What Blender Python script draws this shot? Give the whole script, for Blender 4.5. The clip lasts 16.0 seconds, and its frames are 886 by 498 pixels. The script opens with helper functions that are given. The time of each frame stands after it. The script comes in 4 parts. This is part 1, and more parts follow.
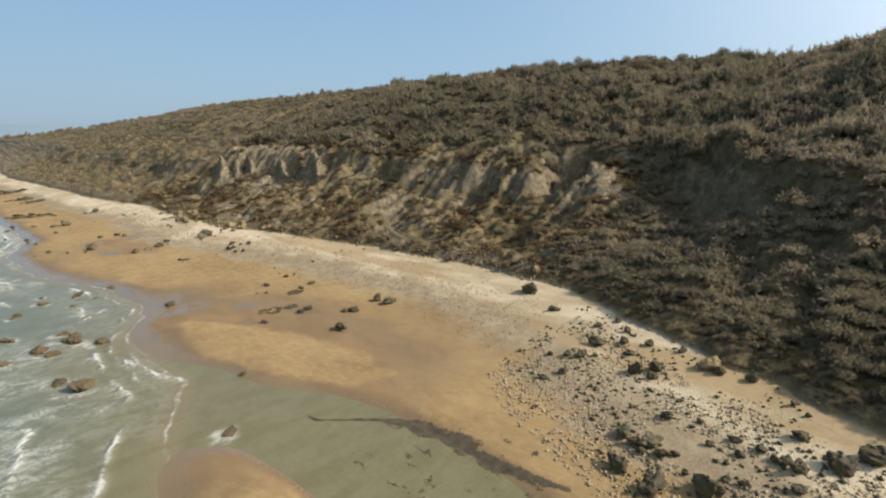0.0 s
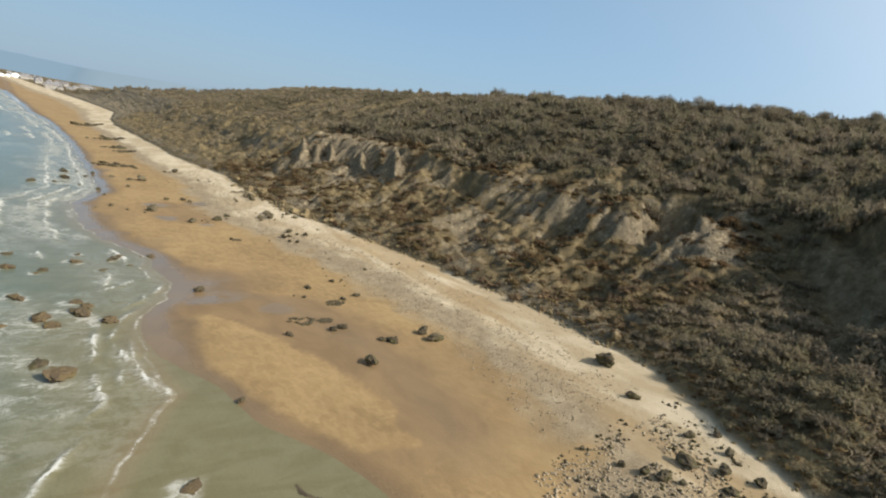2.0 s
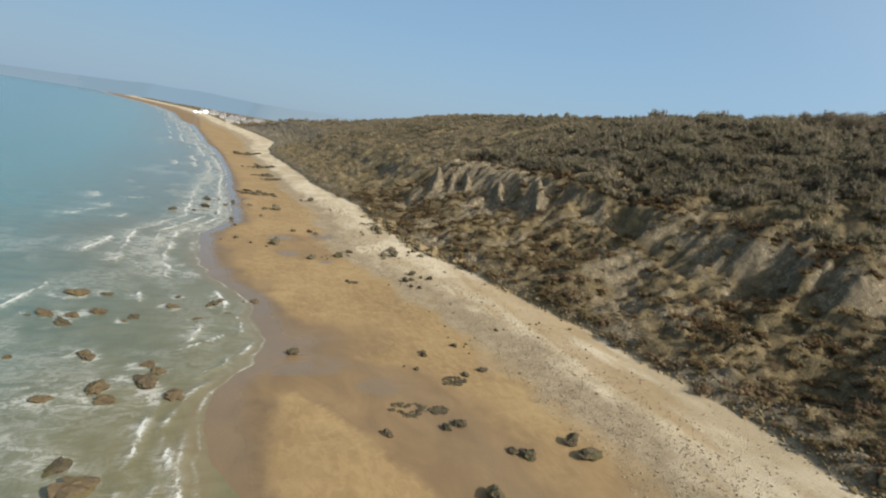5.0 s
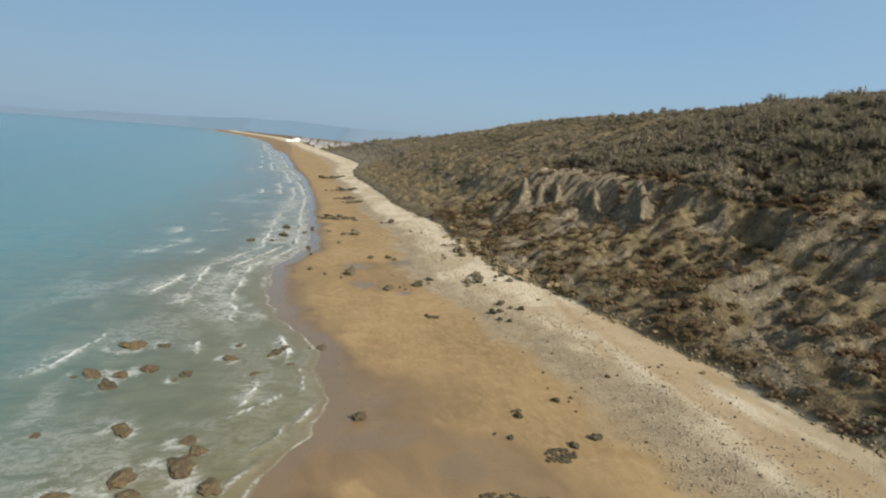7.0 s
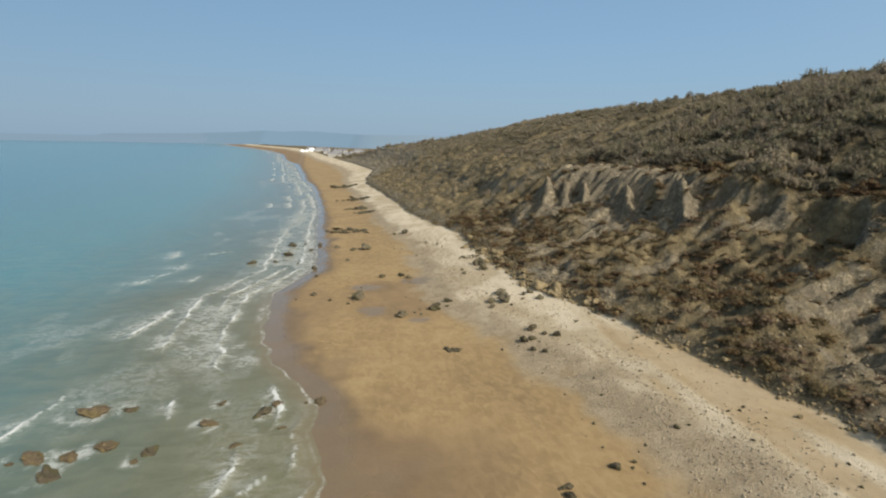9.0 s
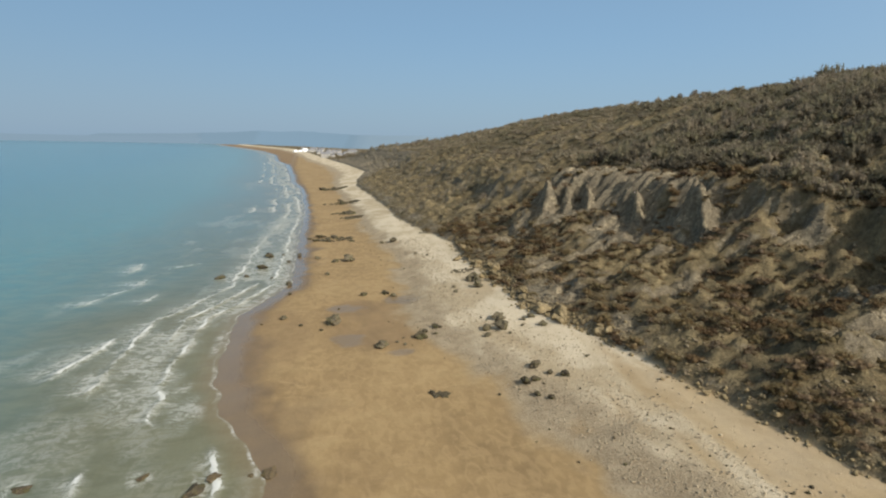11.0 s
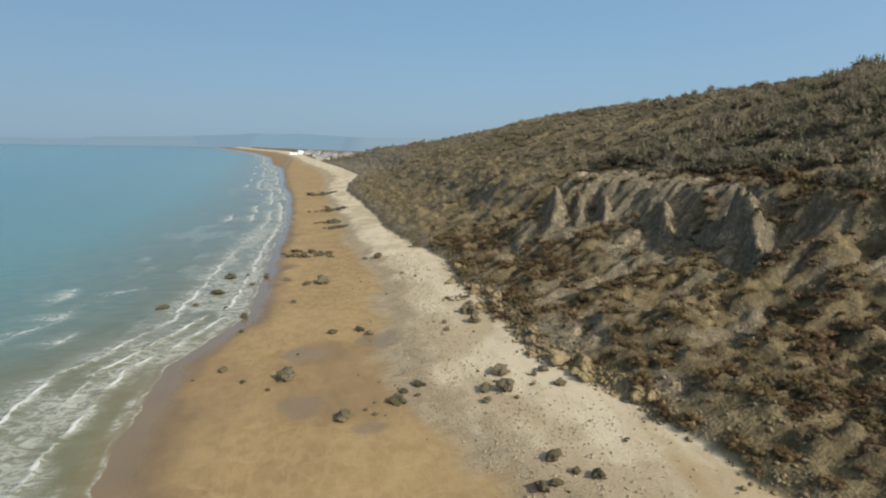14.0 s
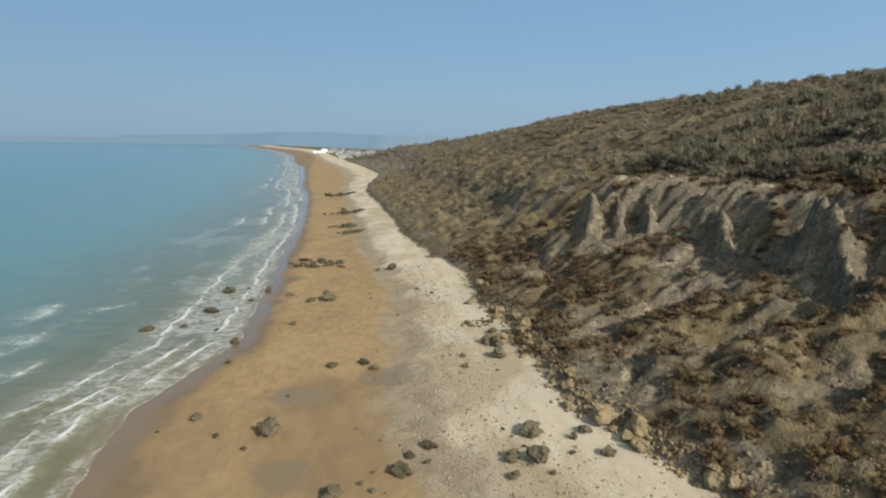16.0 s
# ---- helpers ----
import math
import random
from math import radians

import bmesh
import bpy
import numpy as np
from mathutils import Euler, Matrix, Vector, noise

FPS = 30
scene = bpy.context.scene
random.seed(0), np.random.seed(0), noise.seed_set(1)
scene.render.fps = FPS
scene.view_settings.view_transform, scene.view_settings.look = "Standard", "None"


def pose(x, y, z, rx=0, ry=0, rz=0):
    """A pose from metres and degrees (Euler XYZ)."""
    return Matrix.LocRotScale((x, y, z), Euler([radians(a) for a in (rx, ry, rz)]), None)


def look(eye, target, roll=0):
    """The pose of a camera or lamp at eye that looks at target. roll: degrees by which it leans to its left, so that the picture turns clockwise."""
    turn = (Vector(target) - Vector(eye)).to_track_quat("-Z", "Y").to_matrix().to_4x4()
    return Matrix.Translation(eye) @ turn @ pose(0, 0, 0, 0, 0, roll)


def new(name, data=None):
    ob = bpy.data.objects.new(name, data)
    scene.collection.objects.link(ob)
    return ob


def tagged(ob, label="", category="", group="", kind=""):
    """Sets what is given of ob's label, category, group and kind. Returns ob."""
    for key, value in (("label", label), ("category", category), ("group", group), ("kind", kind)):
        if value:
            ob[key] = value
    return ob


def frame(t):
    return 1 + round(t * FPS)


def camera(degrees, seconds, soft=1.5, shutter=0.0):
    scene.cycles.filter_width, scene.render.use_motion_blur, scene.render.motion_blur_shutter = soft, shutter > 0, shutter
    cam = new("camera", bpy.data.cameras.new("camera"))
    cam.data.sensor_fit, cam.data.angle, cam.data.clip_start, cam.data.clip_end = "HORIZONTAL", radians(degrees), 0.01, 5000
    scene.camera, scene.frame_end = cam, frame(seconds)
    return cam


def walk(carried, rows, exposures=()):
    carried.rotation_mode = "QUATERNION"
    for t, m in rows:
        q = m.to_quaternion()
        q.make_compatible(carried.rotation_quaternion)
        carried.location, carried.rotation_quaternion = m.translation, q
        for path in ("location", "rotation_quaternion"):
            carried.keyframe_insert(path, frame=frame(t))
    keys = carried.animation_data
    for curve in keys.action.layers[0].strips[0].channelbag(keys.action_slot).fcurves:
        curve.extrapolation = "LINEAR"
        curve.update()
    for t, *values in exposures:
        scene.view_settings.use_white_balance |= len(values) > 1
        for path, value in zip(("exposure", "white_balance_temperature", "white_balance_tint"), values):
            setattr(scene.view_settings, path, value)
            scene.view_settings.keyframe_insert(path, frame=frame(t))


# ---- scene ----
cam = camera(77.6, 16.0, soft=2.1)
PATH = [
    (0, (-36.533, 12.667, 39.738), (-35.089, 13.989, 39.328), 0.1),
    (0.5, (-32.683, 15.809, 39.826), (-31.233, 17.125, 39.419), 4.4),
    (1, (-28.798, 19.165, 39.894), (-27.359, 20.495, 39.496), 10.4),
    (1.5, (-25.434, 22.66, 40.092), (-24.085, 24.082, 39.698), 11.1),
    (2, (-22.231, 26.532, 40.123), (-20.968, 28.033, 39.733), 9.8),
    (2.5, (-19.005, 30.565, 40.244), (-17.832, 32.137, 39.854), 8.5),
    (3, (-16.129, 34.601, 40.245), (-15.012, 36.214, 39.856), 8.1),
    (3.5, (-13.373, 38.764, 40.295), (-12.329, 40.425, 39.906), 8.0),
    (4, (-10.893, 43.283, 40.116), (-9.919, 44.986, 39.73), 8.1),
    (6.5, (-0.691, 65.656, 40.125), (-0.062, 67.516, 39.746), 7.7),
    (7, (0.995, 70.297, 39.957), (1.534, 72.185, 39.579), 4.7),
    (7.5, (2.349, 75.247, 39.967), (2.825, 77.152, 39.588), 1.6),
    (8, (3.904, 80.132, 39.443), (4.388, 82.037, 39.071), 1.7),
    (8.5, (4.924, 84.405, 40.042), (5.4, 86.311, 39.665), 1.4),
    (9, (6.467, 88.605, 40.139), (6.936, 90.512, 39.762), 1.2),
    (11.5, (14.198, 110.713, 40.48), (14.684, 112.616, 40.105), 1.2),
    (12, (15.936, 115.265, 40.273), (16.421, 117.17, 39.902), 1.1),
    (12.5, (17.215, 120.002, 40.295), (17.705, 121.905, 39.922), 1.2),
    (13, (18.732, 124.435, 40.153), (19.223, 126.338, 39.782), 1.1),
    (13.5, (20.206, 128.998, 40.092), (20.702, 130.9, 39.721), 1.1),
    (14, (21.721, 133.332, 40.209), (22.208, 135.236, 39.84), 1.0),
    (14.5, (23.079, 137.336, 40.136), (23.589, 139.235, 39.772), 1.7),
    (15, (24.302, 141.831, 40.323), (24.844, 143.721, 39.957), 5.7),
    (15.5, (25.665, 146.27, 40.307), (26.122, 148.183, 39.94), 3.6),
    (16, (26.857, 150.822, 40.841), (27.262, 152.744, 40.464), 1.0),
]
walk(cam, [(t, look(eye, target, roll)) for t, eye, target, roll in PATH], [(0, 0.09, 6500, 10), (4, 0.02, 6430, 9), (7, -0.10, 6340, 9), (13, -0.14, 6280, 8), (16, -0.15, 6130, 7)])

# ---- world, sun ----
SUN_AZ = math.atan2(0.58, -0.815)
SUN_EL = radians(36)
world = bpy.data.worlds.new("sky")
scene.world = world
world.use_nodes = True
wn = world.node_tree.nodes
sky = wn.new("ShaderNodeTexSky")
sky.sky_type = "NISHITA"
sky.sun_disc = False
sky.sun_elevation, sky.sun_rotation = SUN_EL, -SUN_AZ
sky.air_density, sky.dust_density, sky.ozone_density = 1.0, 0.7, 3.0
veil = wn.new("ShaderNodeMix")  # thin even haze over the whole sky
veil.data_type = "RGBA"
veil.inputs[0].default_value = 0.74
veil.inputs[7].default_value = (2.15, 3.50, 4.90, 1)
world.node_tree.links.new(sky.outputs[0], veil.inputs[6])
# bright hazy air round the sun
sun_way = Vector((math.cos(SUN_EL) * 0.58, -math.cos(SUN_EL) * 0.815, math.sin(SUN_EL)))
toward, half, power, glow = wn.new("ShaderNodeVectorMath"), wn.new("ShaderNodeMath"), wn.new("ShaderNodeMath"), wn.new("ShaderNodeMix")
toward.operation = "DOT_PRODUCT"
toward.inputs[1].default_value = sun_way
world.node_tree.links.new(wn.new("ShaderNodeTexCoord").outputs["Generated"], toward.inputs[0])
half.operation, half.inputs[1].default_value, half.inputs[2].default_value = "MULTIPLY_ADD", 0.5, 0.5
world.node_tree.links.new(toward.outputs["Value"], half.inputs[0])
power.operation, power.inputs[1].default_value = "POWER", 7.0
world.node_tree.links.new(half.outputs[0], power.inputs[0])
glow.data_type, glow.blend_type = "RGBA", "ADD"
glow.inputs[7].default_value = (24.0, 23.2, 21.4, 1)
world.node_tree.links.new(power.outputs[0], glow.inputs[0])
rise, low, band = wn.new("ShaderNodeSeparateXYZ"), wn.new("ShaderNodeMapRange"), wn.new("ShaderNodeMix")
world.node_tree.links.new(toward.inputs[0].links[0].from_socket, rise.inputs[0])
low.interpolation_type = "SMOOTHSTEP"
for i, v in ((1, -0.02), (2, 0.20), (3, 0.62), (4, 0.0)):
    low.inputs[i].default_value = v
world.node_tree.links.new(rise.outputs[2], low.inputs[0])
band.data_type = "RGBA"
band.inputs[7].default_value = (2.66, 3.60, 4.60, 1)  # greyer air low over the sea
world.node_tree.links.new(low.outputs[0], band.inputs[0])
world.node_tree.links.new(veil.outputs[2], band.inputs[6])
world.node_tree.links.new(band.outputs[2], glow.inputs[6])
# the clear air overhead is darker than the hazy rim
split, rim, deep = wn.new("ShaderNodeSeparateXYZ"), wn.new("ShaderNodeMapRange"), wn.new("ShaderNodeVectorMath")
world.node_tree.links.new(toward.inputs[0].links[0].from_socket, split.inputs[0])
rim.interpolation_type = "SMOOTHSTEP"
for i, v in ((1, 0.2), (2, 0.9), (3, 1.0), (4, 0.42)):
    rim.inputs[i].default_value = v
world.node_tree.links.new(split.outputs[2], rim.inputs[0])
deep.operation = "SCALE"
world.node_tree.links.new(glow.outputs[2], deep.inputs[0])
world.node_tree.links.new(rim.outputs[0], deep.inputs["Scale"])
world.node_tree.links.new(deep.outputs[0], wn["Background"].inputs["Color"])
wn["Background"].inputs["Strength"].default_value = 0.12
sun = new("sun", bpy.data.lights.new("sun", "SUN"))
sun.data.energy, sun.data.angle, sun.data.color = 5.0, radians(0.6), (1.0, 0.91, 0.77)
sun.matrix_world = look(sun_way * 300, (0, 0, 0))


# ---- materials ----
class Mat:
    """A small builder for node materials in metres."""

    def __init__(self, name, rough=0.9, spec=0.3):
        self.m = bpy.data.materials.new(name)
        self.m.use_nodes = True
        self.t = self.m.node_tree
        self.b = self.t.nodes["Principled BSDF"]
        self.b.inputs["Roughness"].default_value = rough
        self.b.inputs["Specular IOR Level"].default_value = spec
        self.c = self.t.nodes.new("ShaderNodeTexCoord").outputs["Object"]

    def put(self, socket, value):
        if hasattr(value, "is_output"):
            self.t.links.new(value, socket)
        elif hasattr(value, "__len__") and len(value) == 3 and socket.type == "RGBA":
            socket.default_value = (*value, 1)
        else:
            socket.default_value = value

    def noise(self, scale, detail=4.0, rough=0.55, stretch=None, warp=0.0):
        n = self.t.nodes.new("ShaderNodeTexNoise")
        n.inputs["Scale"].default_value, n.inputs["Detail"].default_value = scale, detail
        n.inputs["Roughness"].default_value, n.inputs["Distortion"].default_value = rough, warp
        c = self.c
        if stretch:
            mp = self.t.nodes.new("ShaderNodeMapping")
            mp.inputs["Scale"].default_value = stretch
            self.t.links.new(c, mp.inputs["Vector"])
            c = mp.outputs[0]
        self.t.links.new(c, n.inputs["Vector"])
        return n.outputs["Fac"]

    def cells(self, scale, out="Distance"):
        n = self.t.nodes.new("ShaderNodeTexVoronoi")
        n.inputs["Scale"].default_value = scale
        self.t.links.new(self.c, n.inputs["Vector"])
        return n.outputs[out]

    def attr(self, name):
        n = self.t.nodes.new("ShaderNodeAttribute")
        n.attribute_name = name
        return n.outputs["Fac"]

    def island(self):
        return self.t.nodes.new("ShaderNodeNewGeometry").outputs["Random Per Island"]

    def each(self):
        return self.t.nodes.new("ShaderNodeObjectInfo").outputs["Random"]

    def math(self, op, a, b=0.5, clamp=False):
        n = self.t.nodes.new("ShaderNodeMath")
        n.operation, n.use_clamp = op, clamp
        self.put(n.inputs[0], a)
        self.put(n.inputs[1], b)
        return n.outputs[0]

    def step(self, v, lo, hi, to0=0.0, to1=1.0):
        n = self.t.nodes.new("ShaderNodeMapRange")
        n.interpolation_type = "SMOOTHSTEP"
        for i, x in enumerate((v, lo, hi, to0, to1)):
            self.put(n.inputs[i], x)
        return n.outputs[0]

    def ramp(self, v, *stops):
        n = self.t.nodes.new("ShaderNodeValToRGB")
        e = n.color_ramp.elements
        while len(e) < len(stops):
            e.new(0.5)
        for el, (p, col) in zip(e, stops):
            el.position, el.color = p, (*col, 1)
        self.put(n.inputs[0], v)
        return n.outputs[0]

    def mix(self, f, a, b, mode="MIX"):
        n = self.t.nodes.new("ShaderNodeMix")
        n.data_type, n.blend_type = "RGBA", mode
        self.put(n.inputs[0], f)
        self.put(n.inputs[6], a)
        self.put(n.inputs[7], b)
        return n.outputs[2]

    def bump(self, h, strength=0.5, dist=0.1):
        n = self.t.nodes.new("ShaderNodeBump")
        n.inputs["Strength"].default_value, n.inputs["Distance"].default_value = strength, dist
        self.put(n.inputs["Height"], h)
        self.t.links.new(n.outputs[0], self.b.inputs["Normal"])

    def done(self, color=None, rough=None):
        if color is not None:
            self.put(self.b.inputs["Base Color"], color)
        if rough is not None:
            self.put(self.b.inputs["Roughness"], rough)
        return self.m


def ground_material():
    k = Mat("beach_and_hill", 0.92, 0.25)
    wet, peb, bare, grass = (k.attr(n) for n in ("wet", "pebble", "bare", "grass"))
    big, mid, fine = k.noise(0.045, 4, 0.6), k.noise(0.35, 5, 0.62), k.noise(2.2, 4, 0.6)
    dry = k.ramp(k.math("ADD", k.math("MULTIPLY", big, 0.6), k.math("MULTIPLY", mid, 0.4)),
                 (0.32, (0.200, 0.134, 0.065)), (0.5, (0.281, 0.190, 0.090)), (0.68, (0.352, 0.251, 0.125)))
    ripple = k.noise(0.9, 3, 0.5, (1.0, 0.45, 1.0), 0.6)
    dry = k.mix(k.step(ripple, 0.42, 0.62, 0.0, 0.35), dry, (0.390, 0.270, 0.135))
    damp = k.noise(0.10, 5, 0.68, (1.0, 0.6, 1.0), 1.2)
    dry = k.mix(k.step(damp, 0.50, 0.66, 0.0, 0.32), dry, (0.215, 0.143, 0.073))
    dry = k.mix(k.step(k.noise(0.3, 5, 0.7, (0.5, 1.3, 1.0), 0.8), 0.56, 0.70, 0.0, 0.28), dry, (0.436, 0.310, 0.160))
    wetcol = k.ramp(mid, (0.3, (0.150, 0.102, 0.056)), (0.7, (0.215, 0.145, 0.076)))
    col = k.mix(wet, dry, wetcol)
    dampcol = k.ramp(k.noise(0.16, 4, 0.6, (1.0, 0.5, 1.0), 0.8), (0.35, (0.180, 0.120, 0.066)), (0.65, (0.242, 0.161, 0.084)))
    col = k.mix(k.math("MULTIPLY", k.attr("damp"), 0.9), col, dampcol)
    stones = k.cells(6.5, "Color")
    pebcol = k.mix(k.attr("pale"), k.mix(k.step(mid, 0.4, 0.62), (0.250, 0.186, 0.112), (0.345, 0.268, 0.170)), k.mix(k.step(k.noise(0.10, 4, 0.6, (1.0, 0.5, 1.0)), 0.38, 0.62), (0.42, 0.330, 0.208), (0.61, 0.515, 0.370)))
    pebcol = k.mix(k.step(k.attr("pale"), 0.2, 0.9, 0.28, 0.14), pebcol, k.ramp(stones, (0.0, (0.13, 0.100, 0.065)), (0.5, (0.40, 0.325, 0.22)), (1.0, (0.66, 0.58, 0.43))))
    col = k.mix(peb, col, pebcol)
    strata = k.noise(0.22, 6, 0.65, (1.0, 1.0, 1.8), 0.8)
    marl = k.ramp(strata, (0.28, (0.170, 0.150, 0.110)), (0.42, (0.270, 0.226, 0.152)), (0.55, (0.385, 0.315, 0.204)), (0.72, (0.51, 0.41, 0.27)))
    # dark specks and blotches for tufts and small shadows, painted into the marl
    marl = k.mix(k.step(fine, 0.42, 0.60, 0.0, 0.6), marl, (0.120, 0.098, 0.066))
    marl = k.mix(k.step(k.noise(4.5, 5, 0.7), 0.52, 0.62, 0.0, 0.55), marl, (0.085, 0.068, 0.042))
    marl = k.mix(k.step(k.noise(0.8, 5, 0.72, None, 0.6), 0.47, 0.58, 0.0, 0.72), marl, (0.098, 0.080, 0.050))
    rills = k.noise(0.55, 4, 0.6, (0.28, 1.0, 0.28), 0.6)
    marl = k.mix(k.step(rills, 0.46, 0.60, 0.55, 0.0), marl, (0.125, 0.102, 0.072))
    turf = k.ramp(k.math("ADD", k.math("MULTIPLY", mid, 0.7), k.math("MULTIPLY", fine, 0.3)),
                  (0.3, (0.062, 0.049, 0.028)), (0.46, (0.120, 0.093, 0.050)), (0.58, (0.205, 0.158, 0.083)), (0.72, (0.33, 0.255, 0.138)))
    hill = k.mix(k.step(k.math("ADD", bare, k.math("MULTIPLY", k.math("SUBTRACT", mid, 0.5), 0.9)), 0.30, 0.72), turf, marl)
    col = k.mix(grass, col, hill)
    grit = k.noise(8.0, 4, 0.7)
    relief = k.math("ADD", k.math("ADD", k.math("MULTIPLY", grit, k.math("MULTIPLY", peb, 0.32)), k.math("MULTIPLY", fine, k.math("ADD", 0.10, k.math("MAXIMUM", grass, k.math("MULTIPLY", peb, 0.22))))), k.math("MULTIPLY", k.math("ADD", mid, rills), k.math("MULTIPLY", grass, 1.7)))
    k.bump(relief, 1.0, 0.45)
    film = k.attr("film")
    col = k.mix(k.math("MULTIPLY", film, 0.6), col, (0.195, 0.138, 0.078))
    rough = k.math("SUBTRACT", k.step(wet, 0.0, 1.0, 0.92, 0.55), k.math("MULTIPLY", film, 0.55))
    k.put(k.b.inputs["Specular IOR Level"], k.step(film, 0.0, 1.0, 0.25, 0.5))
    return k.done(col, rough)


def sea_material():
    k = Mat("sea_water", 0.12, 0.22)
    k.b.inputs["IOR"].default_value = 1.33
    off, foam = k.attr("offshore"), k.attr("foam")
    big, mid = k.noise(0.012, 4, 0.6, (1.0, 0.4, 1.0)), k.noise(0.07, 4, 0.6, (1.0, 0.5, 1.0))
    d = k.math("ADD", off, k.math("ADD", k.math("MULTIPLY", k.math("SUBTRACT", big, 0.5), 70.0), k.math("MULTIPLY", k.math("SUBTRACT", mid, 0.5), 22.0)))
    col = k.ramp(k.math("DIVIDE", d, 400.0, True), (0.0, (0.150, 0.136, 0.075)), (0.05, (0.120, 0.131, 0.091)), (0.11, (0.104, 0.157, 0.142)), (0.20, (0.085, 0.195, 0.208)), (0.6, (0.045, 0.170, 0.225)))
    col = k.mix(k.math("MULTIPLY", k.step(off, 0.2, 5.0, 0.6, 0.0), k.step(off, -2.5, 0.0)), col, (0.205, 0.155, 0.092))
    web = k.math("SUBTRACT", 1.0, k.math("MULTIPLY", k.math("ABSOLUTE", k.math("SUBTRACT", k.noise(0.7, 5, 0.62, (1.0, 0.7, 1.0), 1.0), 0.5)), 9.0))
    lace = k.math("MAXIMUM", web, -0.4)
    spots = k.noise(2.3, 4, 0.65)
    soft = k.noise(0.5, 6, 0.72, (0.62, 1.0, 1.0), 1.3)
    veil = k.math("MULTIPLY", k.math("MULTIPLY", k.step(foam, 0.05, 0.70), k.step(soft, 0.38, 0.60, 0.10, 1.0)), k.step(lace, -0.4, 1.0, 0.40, 0.86))
    hard = k.step(k.math("ADD", foam, k.math("ADD", k.math("MULTIPLY", k.math("SUBTRACT", spots, 0.5), 0.8), k.math("MULTIPLY", lace, 0.14))), 0.56, 0.90)
    f = k.math("MAXIMUM", veil, hard)
    col = k.mix(k.math("MULTIPLY", f, 0.82), col, (0.70, 0.70, 0.67))
    col = k.mix(k.step(k.noise(0.22, 5, 0.65, (0.6, 1.4, 1.0), 0.7), 0.36, 0.64, 0.0, 0.30), col, k.mix(0.5, col, (0.30, 0.29, 0.20)))
    h = k.math("ADD", k.math("MULTIPLY", k.noise(0.5, 4, 0.6, (1.0, 0.5, 1.0)), 1.0), k.math("MULTIPLY", k.noise(2.4, 4, 0.6), 0.3))
    k.bump(h, 0.55, 0.22)
    return k.done(col, k.step(f, 0.0, 1.0, 0.16, 0.85))


def rock_material(name, dark, light, weed=None):
    k = Mat(name, 0.85, 0.3)
    a, b = k.noise(1.1, 6, 0.65, None, 0.5), k.noise(6.0, 4, 0.65)
    v = k.math("ADD", k.math("MULTIPLY", a, 0.65), k.math("MULTIPLY", b, 0.35))
    col = k.ramp(v, (0.32, dark), (0.52, tuple((p + q) / 2 for p, q in zip(dark, light))), (0.7, light))
    col = k.mix(k.step(k.each(), 0.0, 1.0, 0.0, 0.4), col, tuple(0.55 * c for c in light))
    if weed:
        col = k.mix(k.step(k.noise(0.7, 5, 0.6), 0.44, 0.6, 0.0, 0.85), col, weed)
    k.bump(v, 0.9, 0.25)
    return k.done(col)


def twig_material(name, *stops):
    k = Mat(name, 0.95, 0.1)
    v = k.math("ADD", k.math("MULTIPLY", k.attr("tint"), 0.8), k.math("MULTIPLY", k.island(), 0.2))
    col = k.ramp(v, *stops)
    thin, both = k.t.nodes.new("ShaderNodeBsdfTranslucent"), k.t.nodes.new("ShaderNodeMixShader")
    k.put(thin.inputs["Color"], col)
    both.inputs[0].default_value = 0.45
    k.t.links.new(k.b.outputs[0], both.inputs[1])
    k.t.links.new(thin.outputs[0], both.inputs[2])
    k.t.links.new(both.outputs[0], k.t.nodes["Material Output"].inputs["Surface"])
    return k.done(col)


def plain_material(name, a, b, scale=0.5, rough=0.85):
    k = Mat(name, rough, 0.3)
    return k.done(k.ramp(k.noise(scale, 5, 0.6), (0.3, a), (0.7, b)))


GROUND, SEA = ground_material(), sea_material()
DARK_ROCK = rock_material("dark_weedy_rock", (0.032, 0.025, 0.017), (0.150, 0.118, 0.072), (0.075, 0.066, 0.026))
GREY_ROCK = rock_material("grey_limestone", (0.050, 0.041, 0.027), (0.235, 0.192, 0.122), (0.105, 0.088, 0.042))
BROWN_ROCK = rock_material("brown_weedy_rock", (0.045, 0.034, 0.022), (0.20, 0.145, 0.080), (0.12, 0.092, 0.040))
TAN_ROCK = rock_material("tan_limestone", (0.11, 0.082, 0.045), (0.42, 0.325, 0.180), (0.23, 0.172, 0.085))
PALE_STONE = plain_material("pebble_mix", (0.15, 0.115, 0.075), (0.50, 0.41, 0.28), 0.9)
# woodland stops lightened and blued: haze over the hill painted into the colour
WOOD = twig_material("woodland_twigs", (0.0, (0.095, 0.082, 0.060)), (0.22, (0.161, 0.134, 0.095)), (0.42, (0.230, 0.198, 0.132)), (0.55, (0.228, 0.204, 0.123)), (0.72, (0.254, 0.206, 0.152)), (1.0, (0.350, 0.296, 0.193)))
CLOD = plain_material("marl_clod", (0.060, 0.048, 0.032), (0.30, 0.235, 0.148), 0.9)
TWIGS = twig_material("bare_twigs", (0.0, (0.065, 0.044, 0.029)), (0.25, (0.133, 0.086, 0.048)), (0.45, (0.192, 0.129, 0.067)), (0.6, (0.192, 0.152, 0.074)), (0.78, (0.177, 0.128, 0.087)), (1.0, (0.315, 0.224, 0.123)))
WEED = plain_material("seaweed", (0.045, 0.036, 0.024), (0.110, 0.084, 0.050), 0.8, 0.6)
BARK = plain_material("bark", (0.05, 0.04, 0.03), (0.12, 0.10, 0.075), 3.0)


